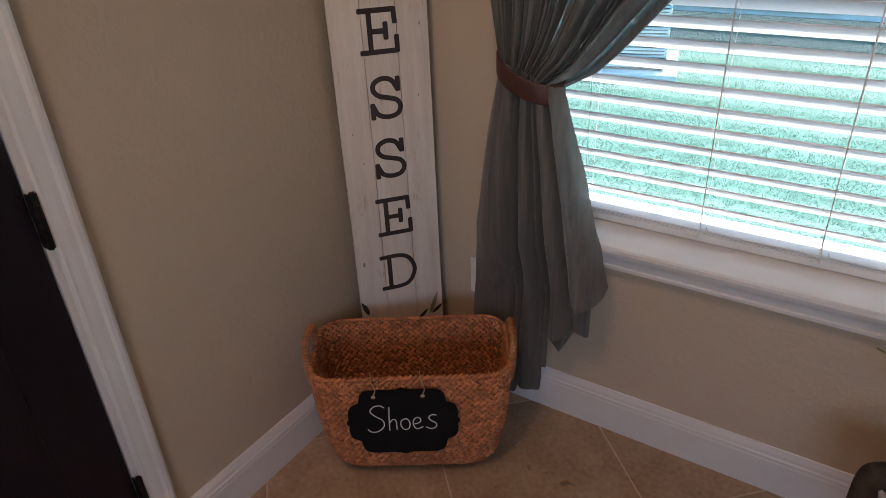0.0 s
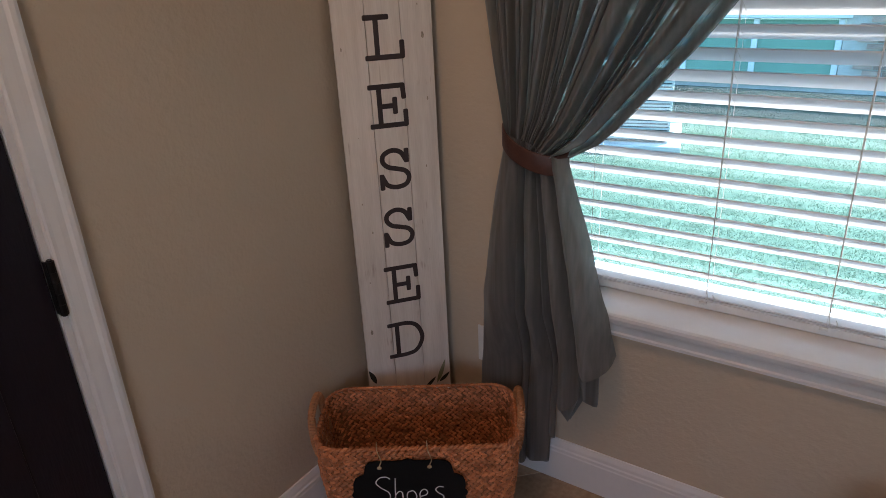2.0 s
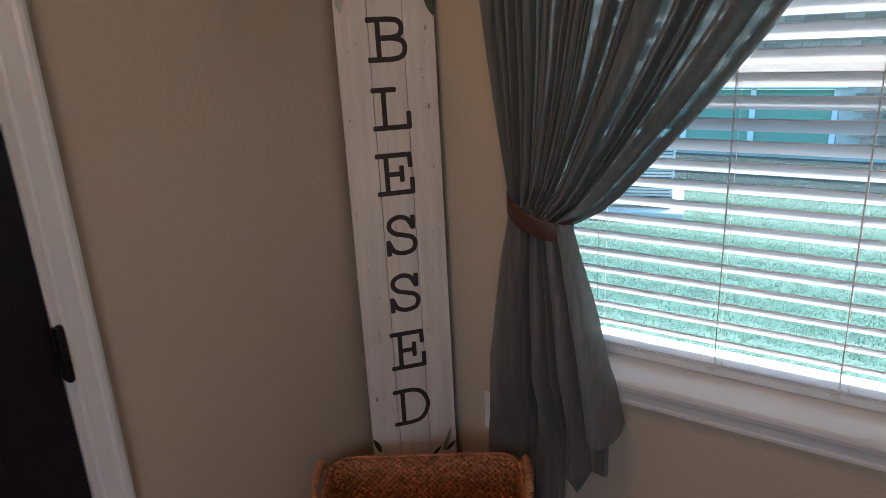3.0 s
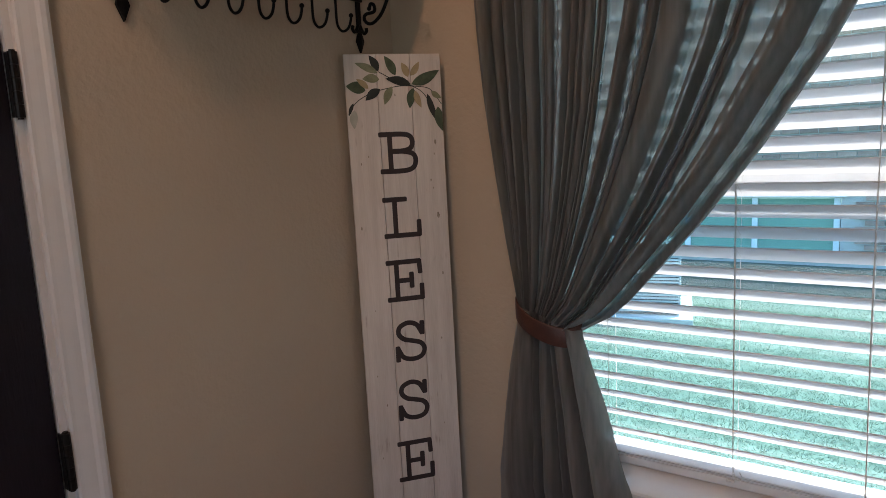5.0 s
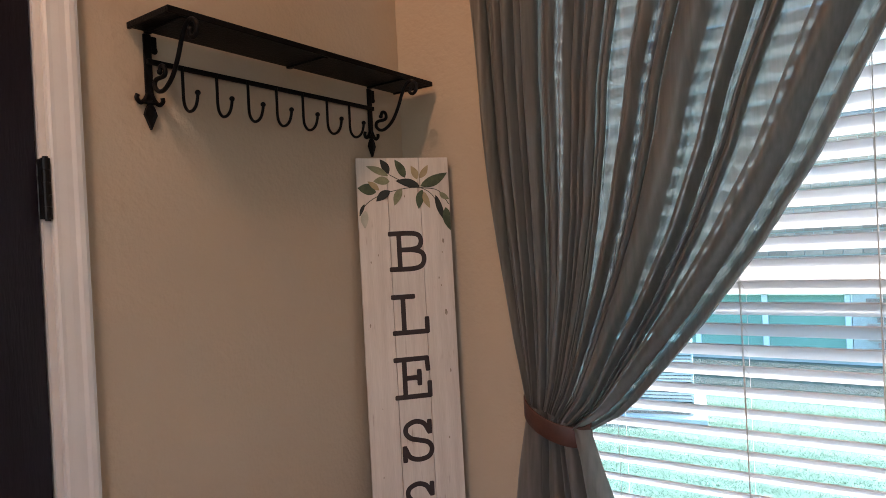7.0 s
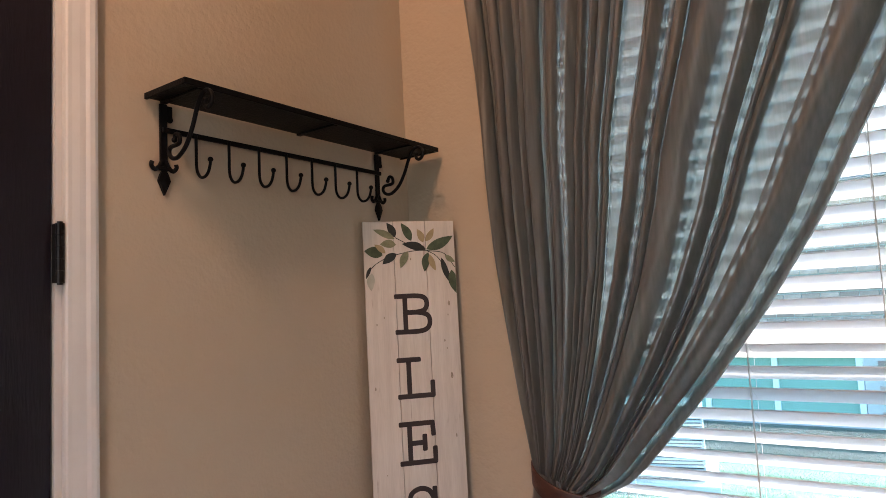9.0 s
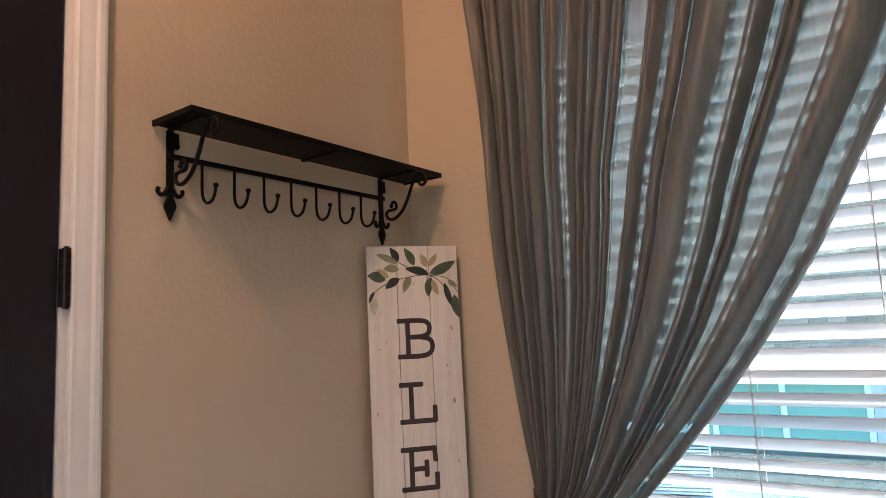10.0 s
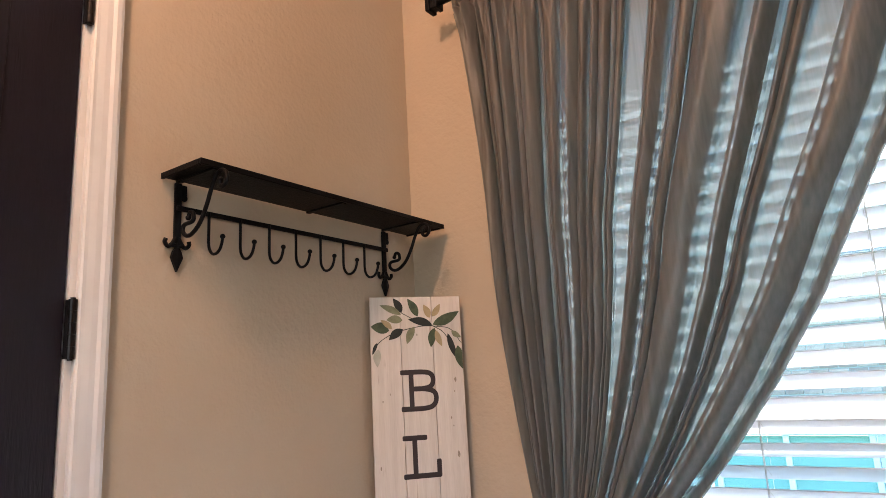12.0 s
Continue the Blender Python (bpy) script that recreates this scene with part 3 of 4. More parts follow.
tie = thing("curtain_tieback", (0.478, -0.09, 0.99), 0, "brown leather band tied round the curtain", "tieback")
tb = bmesh.new()
rings = []
for k in range(48):
    a = 2 * math.pi * k / 48
    x, y = 0.079 * math.cos(a), 0.046 * math.sin(a)
    zc = -0.34 * x + 0.022 * math.sin(a) * 0.9
    h = 0.0225
    rings.append([tb.verts.new((x * f, y * f, zc + dz)) for f, dz in ((1.0, -h), (1.02, -h + 0.003), (1.02, h - 0.003), (1.0, h), (0.965, h), (0.965, -h))])
for k in range(48):
    r0, r1 = rings[k], rings[(k + 1) % 48]
    for i in range(6):
        tb.faces.new((r0[i], r0[(i + 1) % 6], r1[(i + 1) % 6], r1[i]))
part("band", tb, M_LEATHER, tie, "brown leather band", smooth=True)
hk = bmesh.new()
tube(hk, spline([(-0.075, 0.088, 0.03), (-0.075, 0.06, 0.03), (-0.078, 0.03, 0.028), (-0.080, 0.012, 0.036)], 4), 0.003, 8)
part("wall_hook", hk, M_IRON, tie, "small dark wall hook", smooth=True)

rod = thing("curtain_rod", (0.20, -0.09, 2.435), 0, "black curtain rod with square end finial on the wall", "curtain rod")
rb = tube(bmesh.new(), [(0.0, 0, 0), (2.1, 0, 0)], 0.008, 14)
part("rod", rb, M_IRON, rod, smooth=True)
fb = bmesh.new()
box(fb, -0.034, -0.020, -0.020, 0.020, -0.020, 0.020, bevel=0.003)
box(fb, -0.020, -0.008, -0.014, 0.014, -0.014, 0.014, bevel=0.002)
box(fb, -0.008, 0.004, -0.018, 0.018, -0.018, 0.018, bevel=0.002)
part("finial", fb, M_IRON, rod, "black square finial")
for x in (0.05, 1.05, 2.05):
    kb = bmesh.new()
    box(kb, x - 0.006, x + 0.006, 0.0, 0.086, -0.016, -0.008, bevel=0.001)
    box(kb, x - 0.012, x + 0.012, 0.084, 0.0895, -0.045, 0.025, bevel=0.001)
    part("bracket", kb, M_IRON, rod)

# ---- porch sign in the corner ----
SU = Vector((0.62775, 0.77841, 0.0))
SV = Vector((0.01113, -0.01237, -0.99986))
SN = SU.cross(-SV).normalized()
SIGN_W, SIGN_L, SIGN_T = 0.239, 1.616, 0.010
sign = new("porch_sign")
sign.empty_display_size = 0.05
sign_m = Matrix((( SU.x, SN.x * -1, -SV.x, 0.022), (SU.y, SN.y * -1, -SV.y, -0.214), (SU.z, SN.z * -1, -SV.z, 1.617), (0, 0, 0, 1)))
sign.matrix_world = sign_m @ Matrix.Translation((0, 0, -SIGN_L))
tagged(sign, "tall whitewashed wooden sign reading BLESSED leaning in the corner", "sign")
# local: x across, -y towards the room, z up from the foot


def sign_z(v):
    return SIGN_L - v


for x0, x1 in ((0.0, 0.0766), (0.0780, 0.1608), (0.1622, SIGN_W)):
    part("board", boxed(x0, x1, 0.0, SIGN_T - 0.002, 0.0, SIGN_L, bevel=0.0006), M_BOARD, sign)
part("backing", boxed(0.0015, SIGN_W - 0.0015, SIGN_T - 0.0018, SIGN_T, 0.004, SIGN_L - 0.003), M_BOARD_EDGE, sign, "dark raw wooden backing")
LIFT = -0.0004


def painted(strokes, cx, v_top, w, h, thick, name, parent, mat):
    """A painted letter from strokes in a unit box, y down."""
    bm = bmesh.new()
    for k, line in enumerate(strokes):
        pts = [(cx + (u - 0.5) * w, LIFT - 0.00012 * k, sign_z(v_top + q * h)) for u, q in line]
        pts = spline(pts, 7) if len(pts) > 2 else [Vector(p) for p in pts]
        d0, d1 = (pts[0] - pts[1]).normalized(), (pts[-1] - pts[-2]).normalized()
        pts = [pts[0] + d0 * thick * 0.38] + pts + [pts[-1] + d1 * thick * 0.38]
        pts = [pts[0]] + [pts[0].lerp(pts[1], 0.25)] + pts[1:-1] + [pts[-1].lerp(pts[-2], 0.25)] + [pts[-1]]
        taper = [0.55] + [0.92] + [1.0] * (len(pts) - 4) + [0.92] + [0.55]
        tube(bm, pts, thick / 2, 8, flat=0.0005, up=Vector((0, 1, 0)), taper=taper)
    return part(name, bm, mat, parent, "dark brown painted letter")


L_B = [[(0.28, 0.02), (0.28, 0.98)], [(0.02, 0.0), (0.62, 0.0), (0.86, 0.06), (0.93, 0.23), (0.85, 0.40), (0.60, 0.46), (0.28, 0.46)], [(0.28, 0.46), (0.66, 0.47), (0.93, 0.55), (1.0, 0.73), (0.92, 0.92), (0.66, 1.0), (0.02, 1.0)]]
L_L = [[(0.30, 0.0), (0.30, 1.0)], [(0.0, 0.0), (0.62, 0.0)], [(0.0, 1.0), (1.0, 1.0)], [(1.0, 1.0), (1.0, 0.64)]]
L_E = [[(0.26, 0.0), (0.26, 1.0)], [(0.0, 0.0), (0.95, 0.0)], [(0.95, 0.0), (0.97, 0.30)], [(0.0, 1.0), (1.0, 1.0)], [(1.0, 1.0), (1.0, 0.66)], [(0.26, 0.50), (0.70, 0.50)], [(0.70, 0.33), (0.70, 0.67)]]
L_S = [[(0.90, 0.30), (0.72, 0.07), (0.42, 0.0), (0.13, 0.10), (0.08, 0.28), (0.25, 0.43), (0.55, 0.50), (0.85, 0.58), (0.97, 0.75), (0.85, 0.94), (0.52, 1.0), (0.20, 0.92), (0.03, 0.68)], [(0.92, 0.02), (0.92, 0.31)], [(0.02, 0.66), (0.02, 1.0)]]
L_D = [[(0.24, 0.0), (0.24, 1.0)], [(0.0, 0.0), (0.55, 0.0), (0.84, 0.12), (1.0, 0.42), (0.97, 0.68), (0.80, 0.92), (0.52, 1.0), (0.0, 1.0)]]
for strokes, cx, top, w, h in ((L_B, 0.1190, 0.1930, 0.088, 0.0900), (L_L, 0.1190, 0.3535, 0.086, 0.0905), (L_E, 0.1170, 0.5120, 0.086, 0.0945), (L_S, 0.1225, 0.6700, 0.074, 0.0960),
                               (L_S, 0.1205, 0.8270, 0.074, 0.0960), (L_E, 0.1170, 0.9900, 0.086, 0.0980), (L_D, 0.1160, 1.1600, 0.092, 0.0980)):
    painted(strokes, cx, top, w, h, 0.0124, "letter", sign, M_LETTER)


def sign_leaf(u0, v0, u1, v1, width, tone, k):
    bm = bmesh.new()
    a, b = Vector((u0, v0)), Vector((u1, v1))
    d = b - a
    side = Vector((-d.y, d.x)).normalized()
    n = 8
    lift = -0.00055 - 0.00011 * k
    mid = [bm.verts.new((min(max(p.x, 0.0015), SIGN_W - 0.0015), lift - 0.0002, sign_z(max(p.y, 0.001)))) for p in (a + d * i / n + side * width * 0.10 * math.sin(math.pi * i / n) for i in range(n + 1))]
    for sgn in (1, -1):
        rim = []
        for i in range(n + 1):
            t = i / n
            p = a + d * t + side * (sgn * width * 0.5 * math.sin(math.pi * t ** 0.85) ** 0.9 + width * 0.10 * math.sin(math.pi * t))
            rim.append(bm.verts.new((min(max(p.x, 0.001), SIGN_W - 0.001), lift, sign_z(max(p.y, 0.0008)))))
        for i in range(n):
            bm.faces.new((mid[i], mid[i + 1], rim[i + 1], rim[i]))
    bmesh.ops.remove_doubles(bm, verts=bm.verts[:], dist=0.00002)
    part("painted_leaf", bm, LEAF_PAINT[tone], sign)


def px_leaf(list_of, start):
    """Leaves given in hundredths of the sign's width from its top corner."""
    for k, (u0, v0, u1, v1, w, tone) in enumerate(list_of):
        f = SIGN_W / 160.0
        sign_leaf(u0 * f, v0 * f * 0.98, u1 * f, v1 * f * 0.98, w * f * 1.2, tone, start + k)


px_leaf([(55, 28, 41, 2, 11, "d"), (54, 31, 17, 14, 10, "s"), (56, 41, 28, 40, 12, "s"), (83, 35, 66, 3, 12, "g"), (104, 38, 94, 14, 10, "t"), (108, 36, 124, 13, 9, "t"),
         (109, 50, 158, 27, 15, "g"), (108, 50, 66, 40, 12, "d"), (32, 59, 0.5, 51, 16, "g"), (37, 56, 18, 40, 8, "t")], 0)
px_leaf([(56, 57, 31, 75, 12, "d"), (76, 53, 62, 83, 11, "s"), (112, 56, 104, 90, 12, "g"), (114, 60, 124, 89, 9, "t"), (135, 66, 150, 113, 9, "d"), (142, 62, 159, 74, 8, "s"),
         (152, 88, 159, 130, 13, "g"), (11, 79, 2, 100, 5, "d"), (12, 90, 10, 121, 11, "p")], 10)
sb = bmesh.new()
f = SIGN_W / 160.0
for k, line in enumerate(([(55, 28), (78, 40), (109, 51), (140, 57), (159, 82)], [(109, 51), (84, 52), (44, 61), (16, 76), (2, 96)], [(109, 51), (128, 63), (145, 90)])):
    tube(sb, spline([(u * f, -0.0003 - 0.0001 * k, sign_z(q * f)) for u, q in line], 6), 0.0009, 6, flat=0.0003, up=Vector((0, 1, 0)))
part("painted_stem", sb, LEAF_PAINT["d"], sign)
for k, (u0, v0, u1, v1, w, tone) in enumerate(((0.198, 1.375, 0.226, 1.300, 0.013, "s"), (0.160, 1.385, 0.196, 1.352, 0.011, "d"), (0.205, 1.372, 0.238, 1.345, 0.012, "d"), (0.020, 1.335, 0.001, 1.288, 0.014, "d"), (0.150, 1.40, 0.130, 1.365, 0.012, "g"))):
    sign_leaf(u0, v0, u1, v1, w, tone, k)
rnd = random.Random(3)
for u, q, r in ((0.216, 0.215, 0.009), (0.214, 0.40, 0.011), (0.218, 0.55, 0.006), (0.20, 0.31, 0.005), (0.016, 0.42, 0.006), (0.05, 0.88, 0.005), (0.205, 0.72, 0.005), (0.03, 0.80, 0.004), (0.026, 0.262, 0.0045), (0.036, 0.63, 0.0028), (0.022, 1.17, 0.011), (0.120, 0.098, 0.0045), (0.045, 0.245, 0.004), (0.212, 0.245, 0.004), (0.205, 0.33, 0.0035), (0.03, 1.02, 0.004), (0.20, 0.95, 0.003)):
    nb = bmesh.new()
    c = [nb.verts.new((u + r * 0.36 * math.cos(a) * rnd.uniform(0.7, 1.1), -0.00025, sign_z(q) + r * 0.8 * math.sin(a) * rnd.uniform(0.7, 1.1))) for a in [2 * math.pi * i / 11 for i in range(11)]]
    nb.faces.new(c)
    part("wood_knot", nb, M_KNOT, sign)

# ---- wall shelf with hooks ----
shelf = thing("wall_shelf", (0.0, -0.445, 1.65), 0, "black iron wall shelf with scroll brackets and seven hooks", "shelf")
SY0, SY1, SX1, ZS = -0.343, 0.418, 0.134, 0.158
part("shelf_board", boxed(0.004, SX1 - 0.007, SY0 + 0.007, SY1 - 0.007, ZS + 0.003, ZS + 0.010, bevel=0.001), M_IRON, shelf, "black shelf board")
for size in ((SX1 - 0.0065, SX1, SY0, SY1, ZS, ZS + 0.012), (0.0035, SX1 - 0.007, SY0, SY0 + 0.0065, ZS, ZS + 0.012), (0.0035, SX1 - 0.007, SY1 - 0.0065, SY1, ZS, ZS + 0.012)):
    part("edge_bar", boxed(*size, bevel=0.0012), M_IRON, shelf)
for y in (-0.305, 0.038, 0.310):
    part("cross_bar", boxed(0.004, SX1 - 0.008, y - 0.006, y + 0.006, ZS - 0.001, ZS + 0.0035, bevel=0.0008), M_IRON, shelf)
BY = (-0.306, 0.310)
for y in BY:
    pb = bmesh.new()
    box(pb, 0.003, 0.0085, y - 0.0075, y + 0.0075, 0.026, ZS - 0.002, bevel=0.0012)
    post = part("post", pb, M_IRON, shelf)
    tab = bmesh.new()
    lathe(tab, [(0.0065, -0.0016), (0.0072, 0), (0.0065, 0.0016)], sides=16)
    tb2 = part("keyhole_tab", tab, M_IRON, post)
    tb2.matrix_basis = pose(0.006, y + 0.0135, ZS - 0.030, 0, 90, 0)
    tab = boxed(0.0045, 0.0075, y + 0.008, y + 0.019, ZS - 0.03, ZS - 0.004, bevel=0.001)
    part("keyhole_tab", tab, M_IRON, post)
    fl = bmesh.new()
    dia = [(0.0, -0.022), (0.0125, 0.006), (0.0085, 0.018), (0.0035, 0.026), (-0.0035, 0.026), (-0.0085, 0.018), (-0.0125, 0.006)]
    front = [fl.verts.new((0.0095, y + u, v)) for u, v in dia]
    rear = [fl.verts.new((0.003, y + u, v)) for u, v in dia]
    peak = fl.verts.new((0.0125, y, 0.004))
    for i in range(len(dia)):
        j = (i + 1) % len(dia)
        fl.faces.new((front[i], front[j], peak))
        fl.faces.new((front[i], rear[i], rear[j], front[j]))
    fl.faces.new(rear)
    box(fl, 0.002, 0.011, y - 0.011, y + 0.011, 0.026, 0.033, bevel=0.0015)
    for sgn in (1, -1):
        tube(fl, spline([(0.006, y + sgn * 0.003, 0.046), (0.006, y + sgn * 0.010, 0.033), (0.006, y + sgn * 0.019, 0.027), (0.007, y + sgn * 0.026, 0.034), (0.008, y + sgn * 0.0245, 0.041)], 5), 0.0042, 8, taper=None)
    part("fleur_finial", fl, M_IRON, post, "pointed fleur-de-lis finial")
    sc = bmesh.new()
    line = [(0.042, 0.079), (0.048, 0.089), (0.058, 0.084), (0.057, 0.070), (0.032, 0.065), (0.030, 0.067), (0.025, 0.056), (0.036, 0.045), (0.055, 0.045), (0.080, 0.062), (0.100, 0.092), (0.115, 0.124),
            (0.130, 0.146), (0.146, 0.151), (0.159, 0.142), (0.160, 0.127), (0.150, 0.119), (0.140, 0.124), (0.141, 0.134)]
    line = line[:4] + line[5:]
    tube(sc, spline([(u, y, v) for u, v in line], 6), 0.0042, 10)
    ball(sc, (0.042, y, 0.079), 0.0055)
    ball(sc, (0.141, y, 0.134), 0.0055)
    part("scroll_bracket", sc, M_IRON, shelf, "scrolled iron bracket", smooth=True)
part("hook_rail", boxed(0.010, 0.0165, BY[0] - 0.006, BY[1] + 0.006, 0.0985, 0.1085, bevel=0.0012), M_IRON, shelf, "flat rail that carries the hooks")
for k in range(7):
    y = -0.243 + 0.0770 * k
    hb = bmesh.new()
    tube(hb, spline([(0.0175, y, 0.104), (0.0175, y, 0.070), (0.0175, y, 0.044), (0.021, y, 0.029), (0.031, y, 0.018), (0.044, y, 0.017), (0.055, y, 0.024), (0.061, y, 0.036), (0.063, y, 0.045)], 5), 0.0031, 8)
    ball(hb, (0.0632, y, 0.048), 0.0055)
    part("hook", hb, M_IRON, shelf, smooth=True)

# ---- basket ----
B_YAW = 33.0
basket = thing("storage_basket", (0.274, -0.323, 0.0), B_YAW, "woven water hyacinth basket with two handles, empty, on the tile floor", "basket")
BH = 0.335


def basket_half(zr):
    """Half length and half depth at a height between 0 and 1."""
    t = min(1, zr / 0.16)
    foot = 0.028 * (1 - math.sin(t * math.pi / 2))
    return 0.200 + 0.045 * zr ** 0.8 - foot + 0.010 * math.sin(math.pi * zr), 0.105 + 0.019 * zr ** 0.8 - foot + 0.008 * math.sin(math.pi * zr)


def basket_at(zr, p, out=0.0):
    """The point at a share p of the way round, with its tangent."""
    a, b = basket_half(zr)
    a, b = a + out, b + out
    r = 0.062
    straight = [2 * (a - r), 2 * (b - r)]
    arc = math.pi * r / 2
    total = 2 * sum(straight) + 4 * arc
    d = (p % 1.0) * total
    corner = [(a - r, -b + r), (a - r, b - r), (-a + r, b - r), (-a + r, -b + r)]
    start = [(-a + r, -b), (a, -b + r), (a - r, b), (-a, b - r)]
    ways = [(1, 0), (0, 1), (-1, 0), (0, -1)]
    for k in range(4):
        ln = straight[k % 2]
        if d <= ln:
            return Vector((start[k][0] + ways[k][0] * d, start[k][1] + ways[k][1] * d, 0)), Vector((*ways[k], 0)), total
        d -= ln
        if d <= arc:
            g = -math.pi / 2 + k * math.pi / 2 + d / r
            return Vector((corner[k][0] + r * math.cos(g), corner[k][1] + r * math.sin(g), 0)), Vector((-math.sin(g), math.cos(g), 0)), total
        d -= arc
    return Vector((start[0][0], start[0][1], 0)), Vector((1, 0, 0)), total


def stitch(vs, fs, c, along, across, out, ln, wd, th):
    """One plump twist of straw."""
    base = len(vs)
    vs.append(tuple(c - along * ln / 2))
    for u, g in ((-0.26, 0.85), (0.26, 0.85)):
        for k in range(6):
            q = 2 * math.pi * k / 6
            vs.append(tuple(c + along * ln * u + across * wd / 2 * g * math.cos(q) + out * th / 2 * g * math.sin(q)))
    vs.append(tuple(c + along * ln / 2))
    for k in range(6):
        k2 = (k + 1) % 6
        fs.append((base, base + 1 + k2, base + 1 + k))
        fs.append((base + 1 + k, base + 1 + k2, base + 7 + k2, base + 7 + k))
        fs.append((base + 13, base + 7 + k, base + 7 + k2))


def woven(z0, z1, rows):
    rnd = random.Random(8)
    vs, fs = [], []
    for j in range(rows):
        zr = (z0 + (z1 - z0) * (j + 0.5) / rows)
        total = basket_at(zr, 0)[2]
        n = int(total / 0.0160)
        up = Vector((0, 0, 1))
        slant = 1 if j % 2 else -1
        for i in range(n):
            pnt, tan, _ = basket_at(zr, (i + 0.35 * (j % 2) + rnd.uniform(-0.12, 0.12)) / n)
            out = Vector((tan.y, -tan.x, 0))
            g = radians(slant * rnd.uniform(29, 41))
            along = (tan * math.cos(g) + up * math.sin(g)).normalized()
            across = (up * math.cos(g) - tan * math.sin(g)).normalized()
            c = pnt + Vector((0, 0, zr * BH)) + out * (rnd.uniform(-0.0012, 0.0016))
            stitch(vs, fs, c, along, across, out, rnd.uniform(0.0205, 0.0245), rnd.uniform(0.0105, 0.0132), rnd.uniform(0.0095, 0.0125))
    me = bpy.data.meshes.new("weave")
    me.from_pydata(vs, [], fs)
    return me


link_mesh("woven_side", woven(0.02, 0.968, 36), M_STRAW, basket, "chunky woven straw sides", smooth=True)
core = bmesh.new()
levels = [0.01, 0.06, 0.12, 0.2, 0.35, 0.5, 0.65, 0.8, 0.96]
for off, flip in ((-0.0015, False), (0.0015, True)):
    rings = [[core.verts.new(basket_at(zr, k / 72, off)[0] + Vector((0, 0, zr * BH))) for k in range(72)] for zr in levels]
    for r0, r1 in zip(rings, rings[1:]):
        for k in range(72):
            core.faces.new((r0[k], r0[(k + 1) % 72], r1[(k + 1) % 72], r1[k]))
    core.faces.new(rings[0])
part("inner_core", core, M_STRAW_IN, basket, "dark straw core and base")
rim_vs, rim_fs = [], []
rnd = random.Random(21)
for i in range(104):
    pnt, tan, _ = basket_at(1.0, (i + rnd.uniform(-0.1, 0.1)) / 104)
    out = Vector((tan.y, -tan.x, 0))
    g = radians(rnd.uniform(26, 40))
    along = (tan * math.cos(g) + (Vector((0, 0, 1)) * 0.55 - out * 0.45) * math.sin(g)).normalized()
    across = along.cross(out).normalized()
    stitch(rim_vs, rim_fs, pnt + Vector((0, 0, 0.985 * BH)), along, across, out, 0.024, 0.0095, 0.0125)
rim_me = bpy.data.meshes.new("rim")
rim_me.from_pydata(rim_vs, [], rim_fs)
link_mesh("braided_rim", rim_me, M_STRAW, basket, "braided straw rim", smooth=True)
for sgn in (1, -1):
    a, b = basket_half(1.0)
    hb = bmesh.new()
    path = spline([(sgn * (a - 0.004), -0.062, BH - 0.085), (sgn * (a + 0.006), -0.062, BH - 0.03), (sgn * (a + 0.009), -0.058, BH + 0.012), (sgn * (a + 0.011), -0.040, BH + 0.036), (sgn * (a + 0.011), 0.0, BH + 0.044),
                   (sgn * (a + 0.011), 0.040, BH + 0.036), (sgn * (a + 0.009), 0.058, BH + 0.012), (sgn * (a + 0.006), 0.062, BH - 0.03), (sgn * (a - 0.004), 0.062, BH - 0.085)], 5)
    tube(hb, path, 0.0075, 10)
    handle = part("handle", hb, M_RIM, basket, "wrapped cane handle", smooth=True)
    wb = bmesh.new()
    for i in range(2, len(path) - 2):
        d = (path[i + 1] - path[i - 1]).normalized()
        side = d.orthogonal().normalized()
        for sub in (0.0, 0.5):
            c = path[i].lerp(path[i + 1], sub)
            ring = [c + 0.0082 * (side * math.cos(2 * math.pi * k / 10) + d.cross(side) * math.sin(2 * math.pi * k / 10)) + d * 0.0025 * math.sin(2 * math.pi * k / 10) for k in range(11)]
            tube(wb, ring, 0.0020, 5)
    part("wrapping", wb, M_RIM, handle, smooth=True)

# ---- chalkboard tag hung on the basket ----
tag = new("chalkboard_tag")
tag.empty_display_size = 0.05
front_y = -basket_half(0.62)[1] - 0.0085
tag.matrix_world = pose(0.270, -0.326, 0.0, 0, 0, B_YAW) @ pose(-0.014, front_y - 0.011, 0.214, -5, 0, 0)
tagged(tag, "black scalloped chalkboard tag reading Shoes hung on the basket", "tag")


def plaque(w, h):
    """A scalloped plaque: notched corners, a point in the middle of each side."""
    pts = []
    quarter = [(1.0, 0.0), (0.985, 0.05), (0.955, 0.09), (0.965, 0.20), (0.958, 0.34), (0.92, 0.46), (0.845, 0.53), (0.775, 0.56), (0.755, 0.66), (0.735, 0.80), (0.68, 0.90), (0.58, 0.945), (0.42, 0.955), (0.24, 0.945), (0.10, 0.955), (0.05, 0.985), (0.0, 1.0)]
    for sx, sy, rev in ((1, 1, False), (-1, 1, True), (-1, -1, False), (1, -1, True)):
        q = quarter[::-1] if rev else quarter
        pts += [(sx * u * w / 2, sy * v * h / 2) for u, v in q[:-1]]
    return pts


